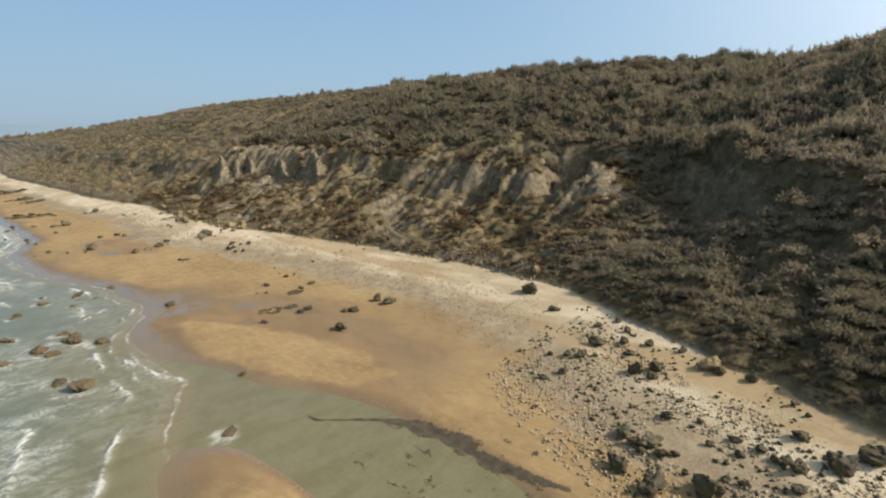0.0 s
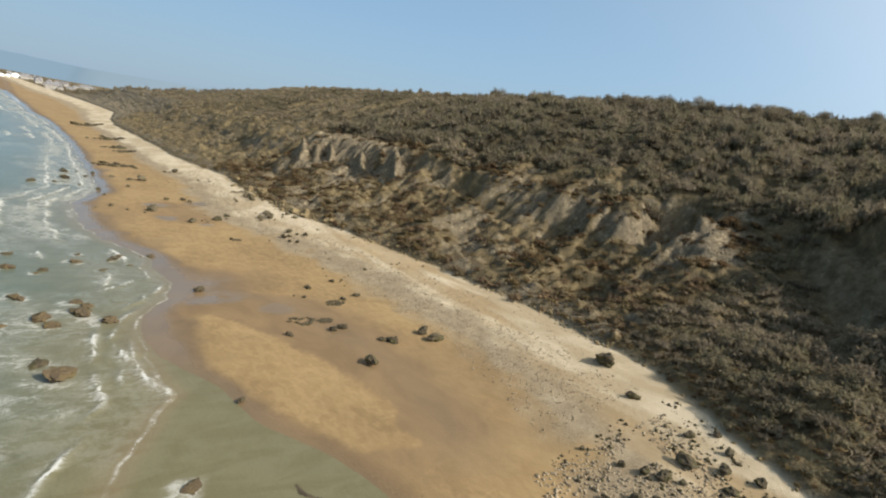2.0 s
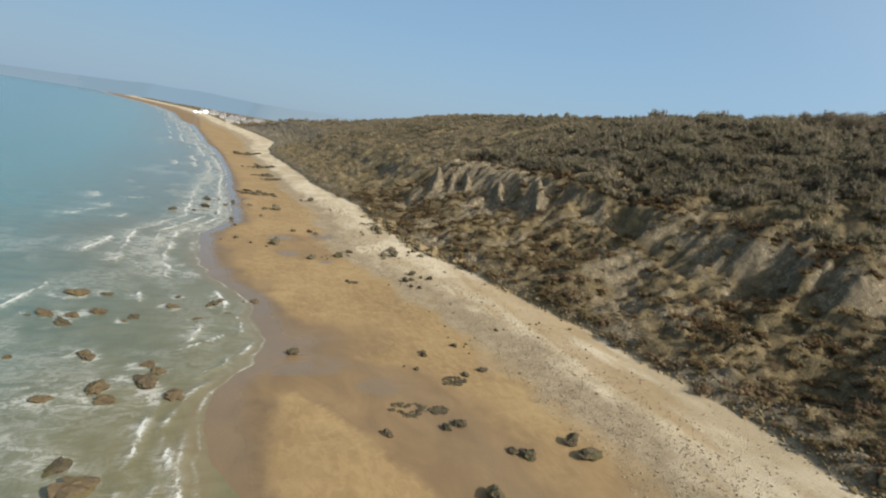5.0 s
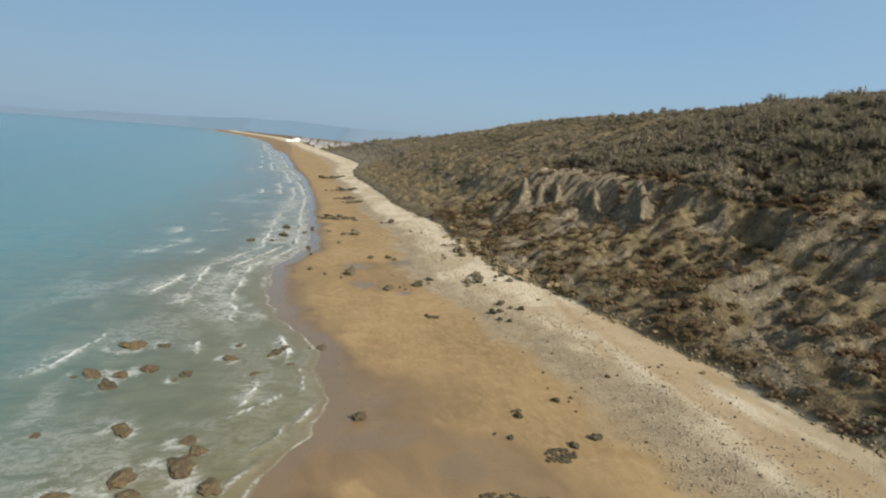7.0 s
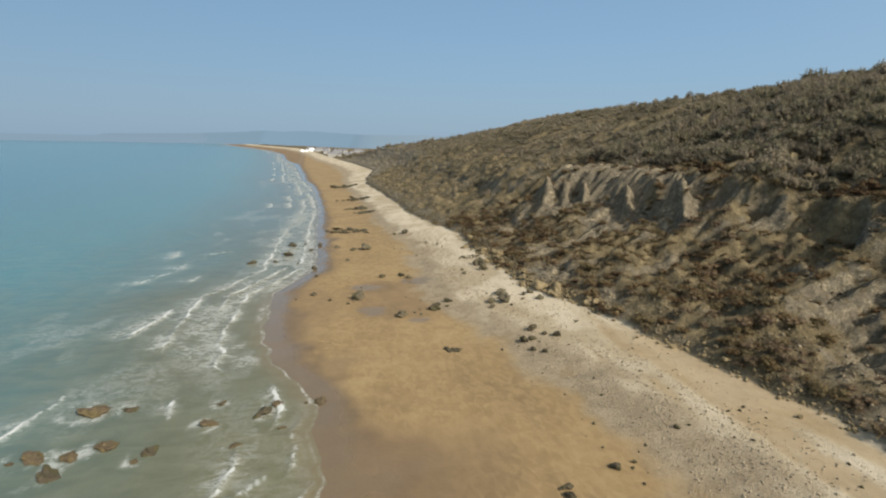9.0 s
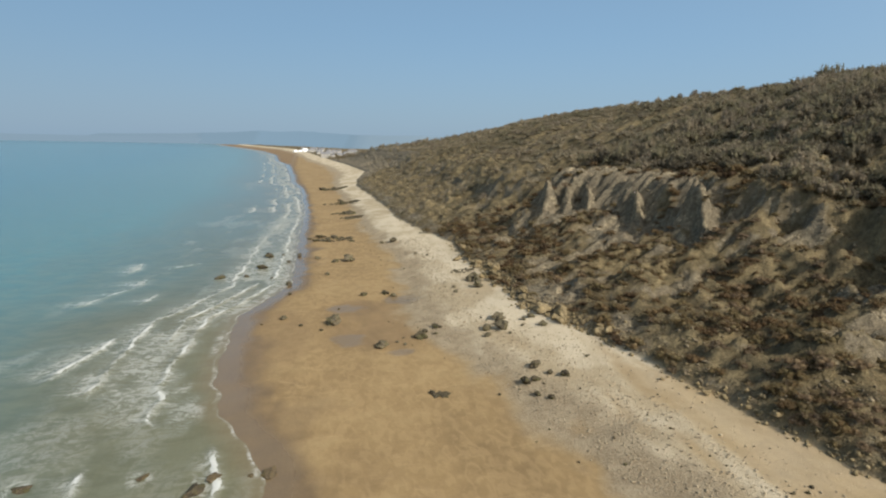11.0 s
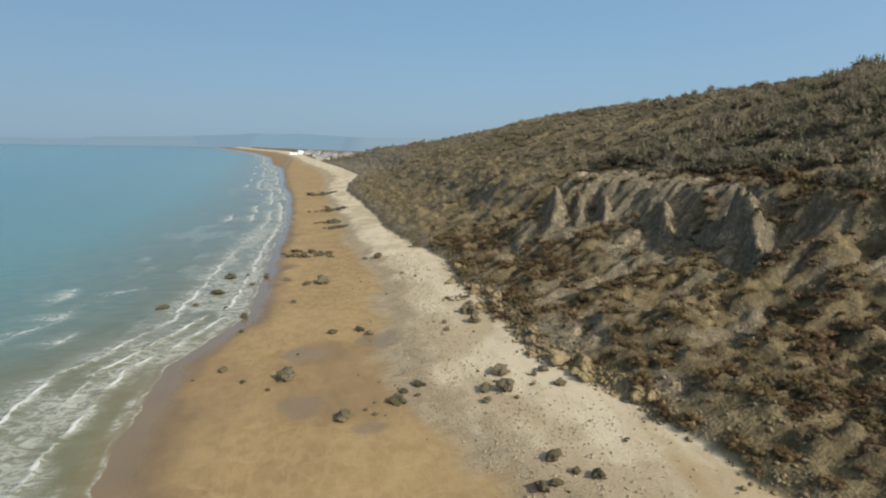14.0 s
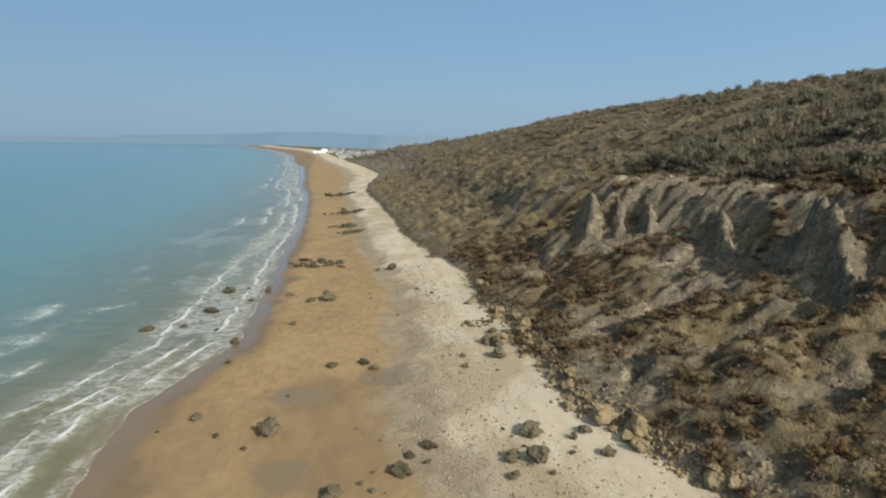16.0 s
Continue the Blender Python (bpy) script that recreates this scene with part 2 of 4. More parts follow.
# ---- the lie of the land ----
def table(seed):
    return np.random.RandomState(seed).rand(256, 256)


TABLES = [table(s) for s in range(8)]


def vnoise(x, y, k=0):
    """Smooth value noise, 0 to 1."""
    x, y = np.asarray(x, float), np.asarray(y, float)
    i, j = np.floor(x).astype(int), np.floor(y).astype(int)
    u, v = x - i, y - j
    u, v = u * u * (3 - 2 * u), v * v * (3 - 2 * v)
    t = TABLES[k]
    a, b = t[i % 256, j % 256], t[(i + 1) % 256, j % 256]
    c, d = t[i % 256, (j + 1) % 256], t[(i + 1) % 256, (j + 1) % 256]
    return (a * (1 - u) + b * u) * (1 - v) + (c * (1 - u) + d * u) * v


def fbm(x, y, k=0, n=4):
    out, amp, tot = 0.0, 1.0, 0.0
    for o in range(n):
        out = out + amp * vnoise(x * 2**o + 17.3 * o, y * 2**o + 9.1 * o, (k + o) % 8)
        tot += amp
        amp *= 0.5
    return out / tot


def smooth(v, lo, hi):
    t = np.clip((v - lo) / (hi - lo), 0, 1)
    return t * t * (3 - 2 * t)


FOOT_Y = [-300, -60, 14, 34, 52, 74, 101, 138, 172, 189, 207, 217, 250, 268, 290, 302, 330, 365, 433, 560, 640, 790, 980, 1118, 1450, 1940, 2600, 3200, 4000, 5200]
FOOT_X = [-80, 8, 43, 52, 61, 73, 77, 75, 70, 68, 64, 61, 62, 61, 64, 65, 60, 56, 57, 55, 62, 86, 80, 70, 50, 24, -25, -160, -330, -500]
WATER_Y = [-300, -60, 40, 77, 90, 100, 123, 131, 140, 147, 170, 187, 200, 217, 237, 252, 266, 288, 335, 420, 580, 670, 770, 1080, 1223, 1668, 2225, 2900, 3600, 5200]
WATER_X = [-130, -50, -24, -15, -9, -3, -3, -2, 5, 7, 7, 0, -3, -3, -3, 4, 9, 9, 10, 13, 11, 1, -2, -17, -38, -62, -135, -270, -420, -720]
# slope of the land inland of the cliff foot: distance, height
RISE_D = [-1, 0, 2.5, 12, 30, 42, 52, 60, 75, 95, 112, 128, 160, 195, 230, 300, 600, 3500]
RISE_Z = [4.3, 4.6, 6.2, 8.8, 13, 18.5, 26, 30, 34, 40, 48.5, 54, 65, 73.5, 76, 76, 72, 70]
TALL_Y = [-300, 20, 45, 75, 110, 160, 300, 440, 660, 900, 1060, 1200, 1450, 5200]
TALL = [1.1, 1.08, 1.0, 0.97, 1.02, 1.03, 1.0, 0.97, 0.93, 0.80, 0.62, 0.32, 0.06, 0.03]


def foot(y):
    return np.interp(y, FOOT_Y, FOOT_X) + (fbm(y / 9.0, 0.5 + 0 * y, 1) - 0.5) * 5.0 + (fbm(y / 2.6, 1.5 + 0 * y, 6, 2) - 0.5) * 1.8


def shore(y):
    return np.interp(y, WATER_Y, WATER_X) + (fbm(y / 7.0, 3.5 + 0 * y, 2) - 0.5) * 3.0


# hollows bitten into the slope, steep on the side of the sun: middle, half widths across and along, depth
RAVINES = ((122, 209, 5, 4.5, 6), (146, 158, 8, 7, 9), (122, 139, 8, 7, 8), (147, 113, 9, 8, 14), (134, 110, 8, 7, 11), (119, 183.5, 6, 5, 6), (124, 194, 6, 4, 4), (103, 218, 5, 3.2, 3.5), (152, 213, 9, 5, 4), (159, 184, 10, 5, 4))


def bite(x, y, cx, cy, rx, ry, deep):
    """Depth of a hollow whose wall towards the sun is steep and stays in shade."""
    along = (x - cx) * 0.58 - (y - cy) * 0.815 + (fbm(x / 5, y / 5, 2) - 0.5) * 3
    across = (x - cx) * 0.815 + (y - cy) * 0.58 + (fbm(x / 5, y / 5, 5) - 0.5) * 3
    return -deep * (1 - smooth(along, 0.35 * ry, 0.35 * ry + 0.55 * deep)) * smooth(along, -2.2 * ry, -0.3 * ry) * np.exp(-((across / rx) ** 4))


# ridges grown over with scrub and bare scars between them: middle, half widths, strength
SCRUB = ((94, 262, 16, 5.5, 1), (78, 258, 6, 5, 0.7), (80, 303, 13, 13, 0.7), (90, 232, 17, 3.6, 1), (93, 213.5, 15, 3.6, 1), (105, 218, 5, 3, 0.8), (116, 247, 4, 4, 0.8),
         (99, 199, 10, 6, 1), (82, 187, 7, 5, 0.8), (79, 162, 5, 6, 0.7), (119, 186, 6, 5, 0.8), (92, 125, 8, 8, 0.9), (112, 133, 10, 7, 0.6), (104, 110, 12, 8, 0.5))
SCARS = ((104, 252, 9, 11, 1), (90, 239.8, 19, 2.6, 1), (86, 221, 10, 3, 1), (112, 222, 8, 5, 1), (93, 206, 9, 3, 0.8), (119, 203, 7, 5, 0.9), (99, 168, 12, 6, 0.3), (147, 178, 8, 6, 0.7),
         (124, 155, 10, 2.6, 1), (131, 119, 10, 5, 0.3), (125, 91, 7, 7, 0.9), (104, 57, 9, 3, 0.7), (149, 137, 5, 4, 0.9), (88, 150, 8, 4, 0.5))


def patches(x, y, spots):
    """1 on the given patches, with ragged rims, 0 off them."""
    wx, wy = (fbm(x / 7, y / 7, 3) - 0.5) * 5, (fbm(x / 7, y / 7, 6) - 0.5) * 4
    out = 0 * x
    for cx, cy, rx, ry, much in spots:
        out = np.maximum(out, much * np.exp(-((((x + wx - cx) / rx) ** 2 + ((y + wy - cy) / ry) ** 2) ** 2)))
    return out


def hollow(x, y, cx, cy, rx, ry, deep):
    return -deep / (1 + (((x - cx) / rx) ** 2 + ((y - cy) / ry) ** 2) ** 3)


def spur(z, x, y, px, py, pz, fall=0.75, side=1.5, reach=16.0, back=0.35, way=(0.45, 0.89)):
    """A sharp rib of marl that runs down from its tip at px, py against the given way."""
    along = (px - x) * way[0] + (py - y) * way[1]
    across = (px - x) * way[1] - (py - y) * way[0] + (fbm(x / 6.0, y / 6.0, 4) - 0.5) * 3.5
    crest = pz - fall * np.clip(along, 0, 99) - back * np.clip(-along, 0, 99)
    rib = crest - side * np.where(across < 0, -0.62 * across, across) + (fbm(x / 3.0, y / 3.0, 5) - 0.5) * 4.2 - 1.3 * np.abs(fbm(along / 2.2, across / 9.0, 2) - 0.5) * 4
    near = (along < reach) & (along > -9)
    return np.where(near, np.maximum(z, rib), z)


def ground_z(x, y):
    """Height of beach, sea bed and hill over the plan."""
    x, y = np.asarray(x, float), np.asarray(y, float)
    xf, xw = foot(y), shore(y)
    s = (x - xw) / np.maximum(xf - xw, 5)
    beach = np.interp(s, [0, 0.06, 0.15, 0.5, 0.62, 0.8, 1.0], [0, 0.22, 0.5, 0.95, 1.4, 3.3, 4.6])
    beach = beach + (fbm(x / 14, y / 20, 3) - 0.5) * 0.35 * smooth(s, 0.05, 0.3)
    bed = np.clip(0.04 * (x - xw), -4.0, 0.0)
    low = np.where(x < xw, bed, beach)
    low = low + hollow(x, y, 3, 60, 10, 25, 1.6) * (x > -20) + hollow(x, y, -4, 92, 7, 13, 0.9)
    low = low + 0.95 * np.exp(-(((x + 10) / 6) ** 2 + ((y - 62) / 12) ** 2))
    low = low + 0.3 * np.exp(-(((x - 11) / 7) ** 2 + ((y - 109) / 15) ** 2))
    for cx, cy, rx, ry in ((22, 236, 7, 5), (37, 240, 6, 6), (22, 118, 12, 5), (19, 146, 6, 12)):
        low = low + hollow(x, y, cx, cy, rx, ry, 0.22)
    d = x - xf
    t = np.interp(y, TALL_Y, TALL)
    base = np.interp(d, RISE_D, RISE_Z)
    z = 4.6 + (base - 4.6) * (1 + (t - 1) * np.maximum(smooth(d, 40, 160), smooth(y, 1000, 1300)))
    # slumps and gullies that run down the slope
    on = smooth(d, 4, 22) * (1 - smooth(d, 120, 200))
    gully = np.abs(fbm(y / 17, x / 60, 2, 3) - 0.5) * 2
    z = z + on * ((gully - 0.28) * 5.5 + (fbm(x / 22, y / 22, 5) - 0.5) * 6)
    crag = (1 - np.abs(2 * fbm(x / 9, y / 9, 0, 3) - 1) * 2.2) * 1.9 + (1 - np.abs(2 * fbm(x / 4 + 5, y / 4, 3, 3) - 1) * 2.2) * 0.9
    z = z + smooth(d, 4, 12) * (1 - smooth(d, 70, 110)) * (crag - 1.4)
    z = z + smooth(d, 1, 6) * (fbm(x / 5, y / 5, 6) - 0.5) * 2.2
    z = z + smooth(d, 1, 6) * (1 - smooth(d, 60, 120)) * (fbm(x / 2.2, y / 2.2, 0, 3) - 0.5) * 2.0
    # the bare bowl with its ribs
    wall = np.interp(y, [222, 232, 255, 275, 287, 302], [119, 119, 115, 108, 100, 95]) + (np.abs(fbm(y / 6, 2.5 + 0 * y, 7, 2) - 0.5) * 7)
    floor_z = 9 + 9.5 * smooth(x, wall - 42, wall - 6) + (fbm(x / 7, y / 7, 1) - 0.5) * 2.5
    bowl = floor_z + 12.5 * smooth(x, wall - 7, wall + 7) + 6 * smooth(x, wall + 4, wall + 32)
    bowl = bowl + (fbm(x / 2.6, y / 2.6, 2, 3) - 0.5) * 3.0 + (1 - np.abs(2 * fbm(x / 11, y / 4, 6, 3) - 1) * 2.2) * 1.6
    inside = smooth(y, 211, 222) * (1 - smooth(y, 292, 306)) * smooth(d, 14, 28) * (1 - smooth(x, wall + 10, wall + 28))
    z = z * (1 - inside) + bowl * inside
    for h in RAVINES:
        z = z + bite(x, y, *h) * smooth(d, 8, 20)
    down = (0.9, 0.43)
    for p in ((113.5, 231.5, 33.4, 0.9, 3.2, 17, -0.05), (113.8, 230.5, 28.6, 0.6, 1.25, 20, 0.1), (110.3, 254.5, 28.6, 1.05, 3.2, 10, -0.05), (110.3, 254, 24.6, 0.6, 1.2, 12, 0.1), (105, 275.3, 30.2, 1.2, 3.4, 8, 0.0), (95.8, 287, 29.4, 1.0, 3.0, 10, 0.05), (100.5, 281, 28.4, 1.3, 3.4, 7, 0.05),
              (123, 176.6, 26.4, 0.8, 2.2, 12, -0.2, down), (137, 103, 29.6, 0.7, 2.2, 24, -0.15, down), (141, 142, 35, 0.7, 1.8, 18, 0.35, down),):
        z = spur(z, x, y, *p)
    # the deep ravine above the cove, with its shaded wall
    q = (y - 43.5 - 0.92 * (x - 118.6)) / 1.36 + (fbm(x / 8, y / 8, 2) - 0.5) * 2.5
    crest, bed_z = np.clip(25.3 + 0.72 * (x - 118.6), 18, 41), 14.6 + 0.46 * (x - 118.7)
    cut = crest + (bed_z - crest) * smooth(q, 0, 11.5) + 0.5 * np.clip(q - 16, 0, 99)
    span = smooth(x, 100, 112) * (1 - smooth(x, 140, 152)) * smooth(q, -1, 0.5)
    z = z + (np.minimum(z, cut) - z) * span
    rim = crest - 0.25 * np.abs(q)
    z = z + (np.maximum(z, rim) - z) * smooth(x, 108, 116) * (1 - smooth(x, 138, 150)) * smooth(q, -9, -4) * (1 - smooth(q, 0, 0.6))
    z = z + 1.5 * patches(x, y, SCRUB) - 1.1 * patches(x, y, SCARS)
    raw = smooth(d, 6, 14) * (1 - smooth(d, 66, 80)) * smooth(y, 84, 100)
    z = z - raw * 2.0 * (1 - 2 * np.abs(fbm(y / 3.0 + 0.1 * fbm(x / 9, y / 9, 1), x / 26, 3, 2) - 0.5)) ** 6
    edge = smooth(d, -0.8, 1.2)
    return np.where(d > 2, z, low * (1 - edge) + z * edge)


def bareness(x, y, z, steep):
    """0 grown over, 1 bare marl."""
    d = x - foot(y)
    b = 0.16 + 0.5 * smooth(steep, 0.85, 1.5) + (fbm(x / 9, y / 9, 4) - 0.5) * 1.4 - 0.5 * smooth(d, 62, 85) + 0.75 * smooth(y, 600, 720) * (1 - smooth(d, 90, 150)) * (1 - smooth(y, 1100, 1250))
    b = b - 0.5 * np.exp(-(((x - 104) / 16) ** 2 + ((y - 198) / 12) ** 2))
    inside = smooth(y, 222, 236) * (1 - smooth(y, 292, 306)) * smooth(x, 88, 98) * (1 - smooth(d, 56, 66))
    b = b + 0.8 * inside + 0.2 * np.exp(-(((x - 116) / 18) ** 2 + ((y - 176) / 14) ** 2))
    b = b + 0.95 * np.exp(-(((x - 129) / 15) ** 2 + ((y - 95) / 8) ** 2)) - 0.4 * np.exp(-(((x - 112) / 13) ** 2 + ((y - 133) / 12) ** 2)) + 0.25 * (1 - smooth(d, 4, 10))
    b = np.clip(b - 0.75 * (1 - smooth(y, 70, 86)), 0, 1)
    q = (y - 43.5 - 0.92 * (x - 118.6)) / 1.36
    b = np.maximum(b, 0.45 * smooth(q, 0, 2) * (1 - smooth(q, 11, 15)) * smooth(x, 108, 116) * (1 - smooth(x, 138, 146)))
    return np.clip(b * (1 - 0.8 * patches(x, y, SCRUB)) + 0.75 * patches(x, y, SCARS), 0, 1)


def spread(*runs):
    """Grid lines: runs of (start, end, step, growth)."""
    out = []
    for a, b, h, grow in runs:
        v = a
        while v < b - 1e-6:
            out.append(v)
            v += h
            h *= grow
    return np.array(out)


def sheet(name, xs, ys, zs, mat, attrs=()):
    """A grid of quads; xs and zs per row and column."""
    ny, nx = zs.shape
    co = np.stack([xs, np.broadcast_to(ys[:, None], zs.shape), zs], -1).reshape(-1, 3)
    i = (np.arange(ny - 1)[:, None] * nx + np.arange(nx - 1)).ravel()
    quads = np.stack([i, i + 1, i + nx + 1, i + nx], -1)
    ob = new(name, raw_mesh(name, co, quads, mat, attrs))
    ob.data.polygons.foreach_set("use_smooth", np.ones(len(quads), bool))
    return ob


def raw_mesh(name, co, faces, mat, attrs=()):
    me = bpy.data.meshes.new(name)
    n, k = faces.shape
    me.vertices.add(len(co))
    me.vertices.foreach_set("co", np.ascontiguousarray(co, np.float32).ravel())
    me.loops.add(n * k)
    me.loops.foreach_set("vertex_index", np.ascontiguousarray(faces, np.int32).ravel())
    me.polygons.add(n)
    me.polygons.foreach_set("loop_start", np.arange(0, n * k, k, dtype=np.int32))
    for key, values in attrs:
        a = me.attributes.new(key, "FLOAT", "POINT")
        a.data.foreach_set("value", np.ascontiguousarray(values, np.float32).ravel())
    me.update(calc_edges=True)
    me.materials.append(mat)
    return me


# ---- ground and sea ----
rows_y = np.r_[spread((-300, -40, 20, 1), (-40, 20, 3, 1), (20, 204, 0.85, 1), (204, 304, 0.65, 1), (304, 312, 1.0, 1), (312, 620, 2.4, 1), (620, 4900, 4, 1.045)), 4950]
cols_u = np.r_[-spread((2, 82, 0.9, 1), (82, 95, 1.6, 1), (95, 4500, 4, 1.2))[::-1], spread((-1.6, 6, 0.4, 1), (6, 80, 0.72, 1), (80, 215, 1.9, 1), (215, 4200, 5, 1.2))]
gx = foot(rows_y)[:, None] + cols_u[None, :]
gy = np.broadcast_to(rows_y[:, None], gx.shape)
gz = ground_z(gx, gy)
dzx = np.gradient(gz, axis=1) / np.maximum(np.gradient(gx, axis=1), 1e-3)
dzy = np.gradient(gz, axis=0) / np.gradient(rows_y)[:, None]
steep = np.hypot(dzx, dzy)
gd = cols_u[None, :] + 0 * gx
gs = (gx - shore(gy)) / np.maximum(foot(gy) - shore(gy), 5)
grass_a = smooth(gd, -0.6 + 0 * gx, 1.5)
wet_a = (1 - smooth(gz + (fbm(gx / 6, gy / 9, 3) - 0.5) * 0.5, 0.24, 0.52)) * (1 - grass_a)
peb_from = np.interp(gy, [40, 80, 110, 150, 190], [0.58, 0.64, 0.63, 0.55, 0.54])
peb_a = np.clip(smooth(gs + (fbm(gx / 5, gy / 9, 6) - 0.5) * 0.2, peb_from, peb_from + 0.1), 0, 1)
streak = smooth(fbm(gx / 5, gy / 40, 2), 0.48, 0.6) * (1 - smooth(gy, 185, 215)) * smooth(gs, 0.72, 0.8)
peb_a = np.clip(peb_a - 0.62 * streak, 0, 1)
# the dry sand bar beside the lagoon and the wet channel behind it
bar_l, bar_w = (gx - 11.5) * 0.27 - (gy - 102) * 0.963, (gx - 11.5) * 0.963 + (gy - 102) * 0.27
bar_q = np.hypot(bar_l / 25, bar_w / 9.5) + (fbm(gx / 9, gy / 9, 2, 3) - 0.5) * 0.7
channel = np.interp(gy, [58, 79, 93, 107, 120, 134, 142, 150], [27, 32, 35, 35, 33, 29, 17, -3])
damp_a = (1 - smooth(gx - channel + (fbm(gx / 6, gy / 6, 4) - 0.5) * 12, 0, 7)) * smooth(bar_q, 0.97, 1.03) * smooth(gy, 60, 78) * (1 - grass_a)
for cx, cy, rx, ry, much in ((29, 227, 14, 19, 0.8), (19, 150, 15, 13, 0.55), (40, 88, 14, 26, 0.5), (6, 226, 8, 22, 0.5)):
    blot = np.hypot((gx - cx) / rx, (gy - cy) / ry) + (fbm(gx / 8, gy / 8, 5) - 0.5) * 1.1
    damp_a = np.maximum(damp_a, much * (1 - smooth(blot, 0.55, 1.1)) * (1 - grass_a) * (1 - peb_a))
pool_a = 0 * gx
for cx, cy, rx, ry in ((20.6, 213.7, 4.5, 4), (22, 236, 5.5, 4.5), (36, 240, 6, 5), (30, 205, 3, 2), (12, 136.5, 7, 3.2), (23, 129, 4, 4)):
    pool_a = np.maximum(pool_a, 1 - smooth(np.hypot((gx - cx) / rx, (gy - cy) / ry) + (fbm(gx / 3, gy / 3, 1) - 0.5) * 0.9, 0.65, 1.0))
ground = sheet("ground", gx, rows_y, gz, GROUND, (("wet", wet_a), ("damp", damp_a), ("film", np.maximum(pool_a, 0.45 * damp_a * np.exp(-(((gx - channel + 4) / 5) ** 2))) + (1 - pool_a) * (1 - smooth(gz + (fbm(gx / 4, gy / 6, 2) - 0.5) * 0.2, 0.06, 0.34)) * (1 - grass_a)), ("pebble", peb_a), ("pale", smooth(gs + (fbm(gx / 4, gy / 7, 1) - 0.5) * 0.14 + 0.05 * smooth(gy, 165, 205), 0.72, 0.80)), ("grass", grass_a), ("bare", bareness(gx, gy, gz, steep))))
tagged(ground, "orange sand beach, pale pebble bank and brown eroded marl hillside", "ground", kind="structure")

# rocks that stand in the water: x, y, radius
SEA_NEAR = [(-10.7, 140, 1.4), (-10.5, 133.6, 2.6), (-6.8, 129.5, 1.9), (-16.3, 132.3, 2.2), (-14.8, 129.1, 1.6), (-14.9, 110.2, 2.5), (-17.3, 114.6, 1.4), (-6.1, 79.7, 1.3), (-19.4, 144.4, 1.4), (-22, 130.3, 1.5), (-18.7, 143, 1.5), (-9, 137.5, 1.4), (-28.9, 143.7, 0.8)]
SEA_MID = [(-25.2, 173.5, 2.4), (-20.3, 173.5, 1.2), (-27.8, 161.7, 2), (-23.8, 161.2, 1.4), (-20.2, 163.1, 1.6), (-14.3, 160.8, 1.4), (-15.6, 158.6, 0.8), (-24.7, 157.4, 1.8), (-8, 166.7, 1.4), (-7.2, 173.3, 1), (-1, 168.6, 1.7), (0.9, 171.2, 1.3), (-3.9, 160.2, 1.1), (2, 163.8, 0.8), (7.4, 170.7, 1.2), (5.3, 170.9, 0.6), (-30.3, 161.1, 0.7)]
SEA_FAR = [(0.1, 304.8, 2.1), (-1, 286.4, 2), (-11.8, 274.9, 1.3), (-5, 276.5, 0.9), (2.7, 272.6, 0.8), (7, 295, 0.9), (7.6, 263.9, 1), (8.3, 252.7, 0.7), (4.8, 306.5, 0.8), (10.3, 303.8, 1.1)]

sea_y = np.r_[spread((-300, 40, 20, 1), (40, 430, 1.0, 1), (430, 800, 2.5, 1), (800, 4900, 5, 1.05)), 4950]
sea_u = np.r_[-spread((0.25, 60, 0.5, 1), (60, 75, 1.0, 1), (75, 4800, 2.5, 1.12))[::-1], spread((0, 36, 2.0, 1))]
sx = shore(sea_y)[:, None] + sea_u[None, :]
sy = np.broadcast_to(sea_y[:, None], sx.shape)
so = -(sea_u[None, :] + 0 * sx)
foam_a, wave_z = 0 * sx, 0 * sx


def breaker(y0, o0, y1, o1, trail, wide=0.25):
    """A wave crest from y0 to y1 at so many metres off the water's edge, with the foam it leaves behind."""
    global foam_a, wave_z
    line = so - np.interp(sy, [y0, y1], [o0, o1]) - (fbm(sy / 9, o0 + 0 * sy, 3) - 0.5) * (1.0 + 0.07 * o0)
    ends = smooth(sy, y0 - 3, y0 + 4) * (1 - smooth(sy, y1 - 4, y1 + 3))
    ends = ends * (0.55 + 0.45 * smooth(fbm(sy / 7, o1 + 0 * sy, 6), 0.3, 0.5))
    fat = wide * (0.6 + 1.2 * fbm(sy / 5, 2 * o0 + 0 * sy, 1))
    crest = np.exp(-((line / fat) ** 2)) * (0.68 + 0.75 * smooth(fbm(sy / 2.5, o0 + so / 3, 4), 0.36, 0.56))
    wake = np.exp(-np.abs(line) / np.where(line > 0, trail, 0.35 * trail)) * np.interp(sy, [170, 195], [0.55, 0.62])
    crest = crest * np.interp(sy, [140, 170], [0.78, 1.0])
    foam_a = np.maximum(foam_a, ends * np.maximum(crest, wake))
    wave_z = wave_z + 0.3 * ends * np.exp(-((line / (2.2 * wide)) ** 2))


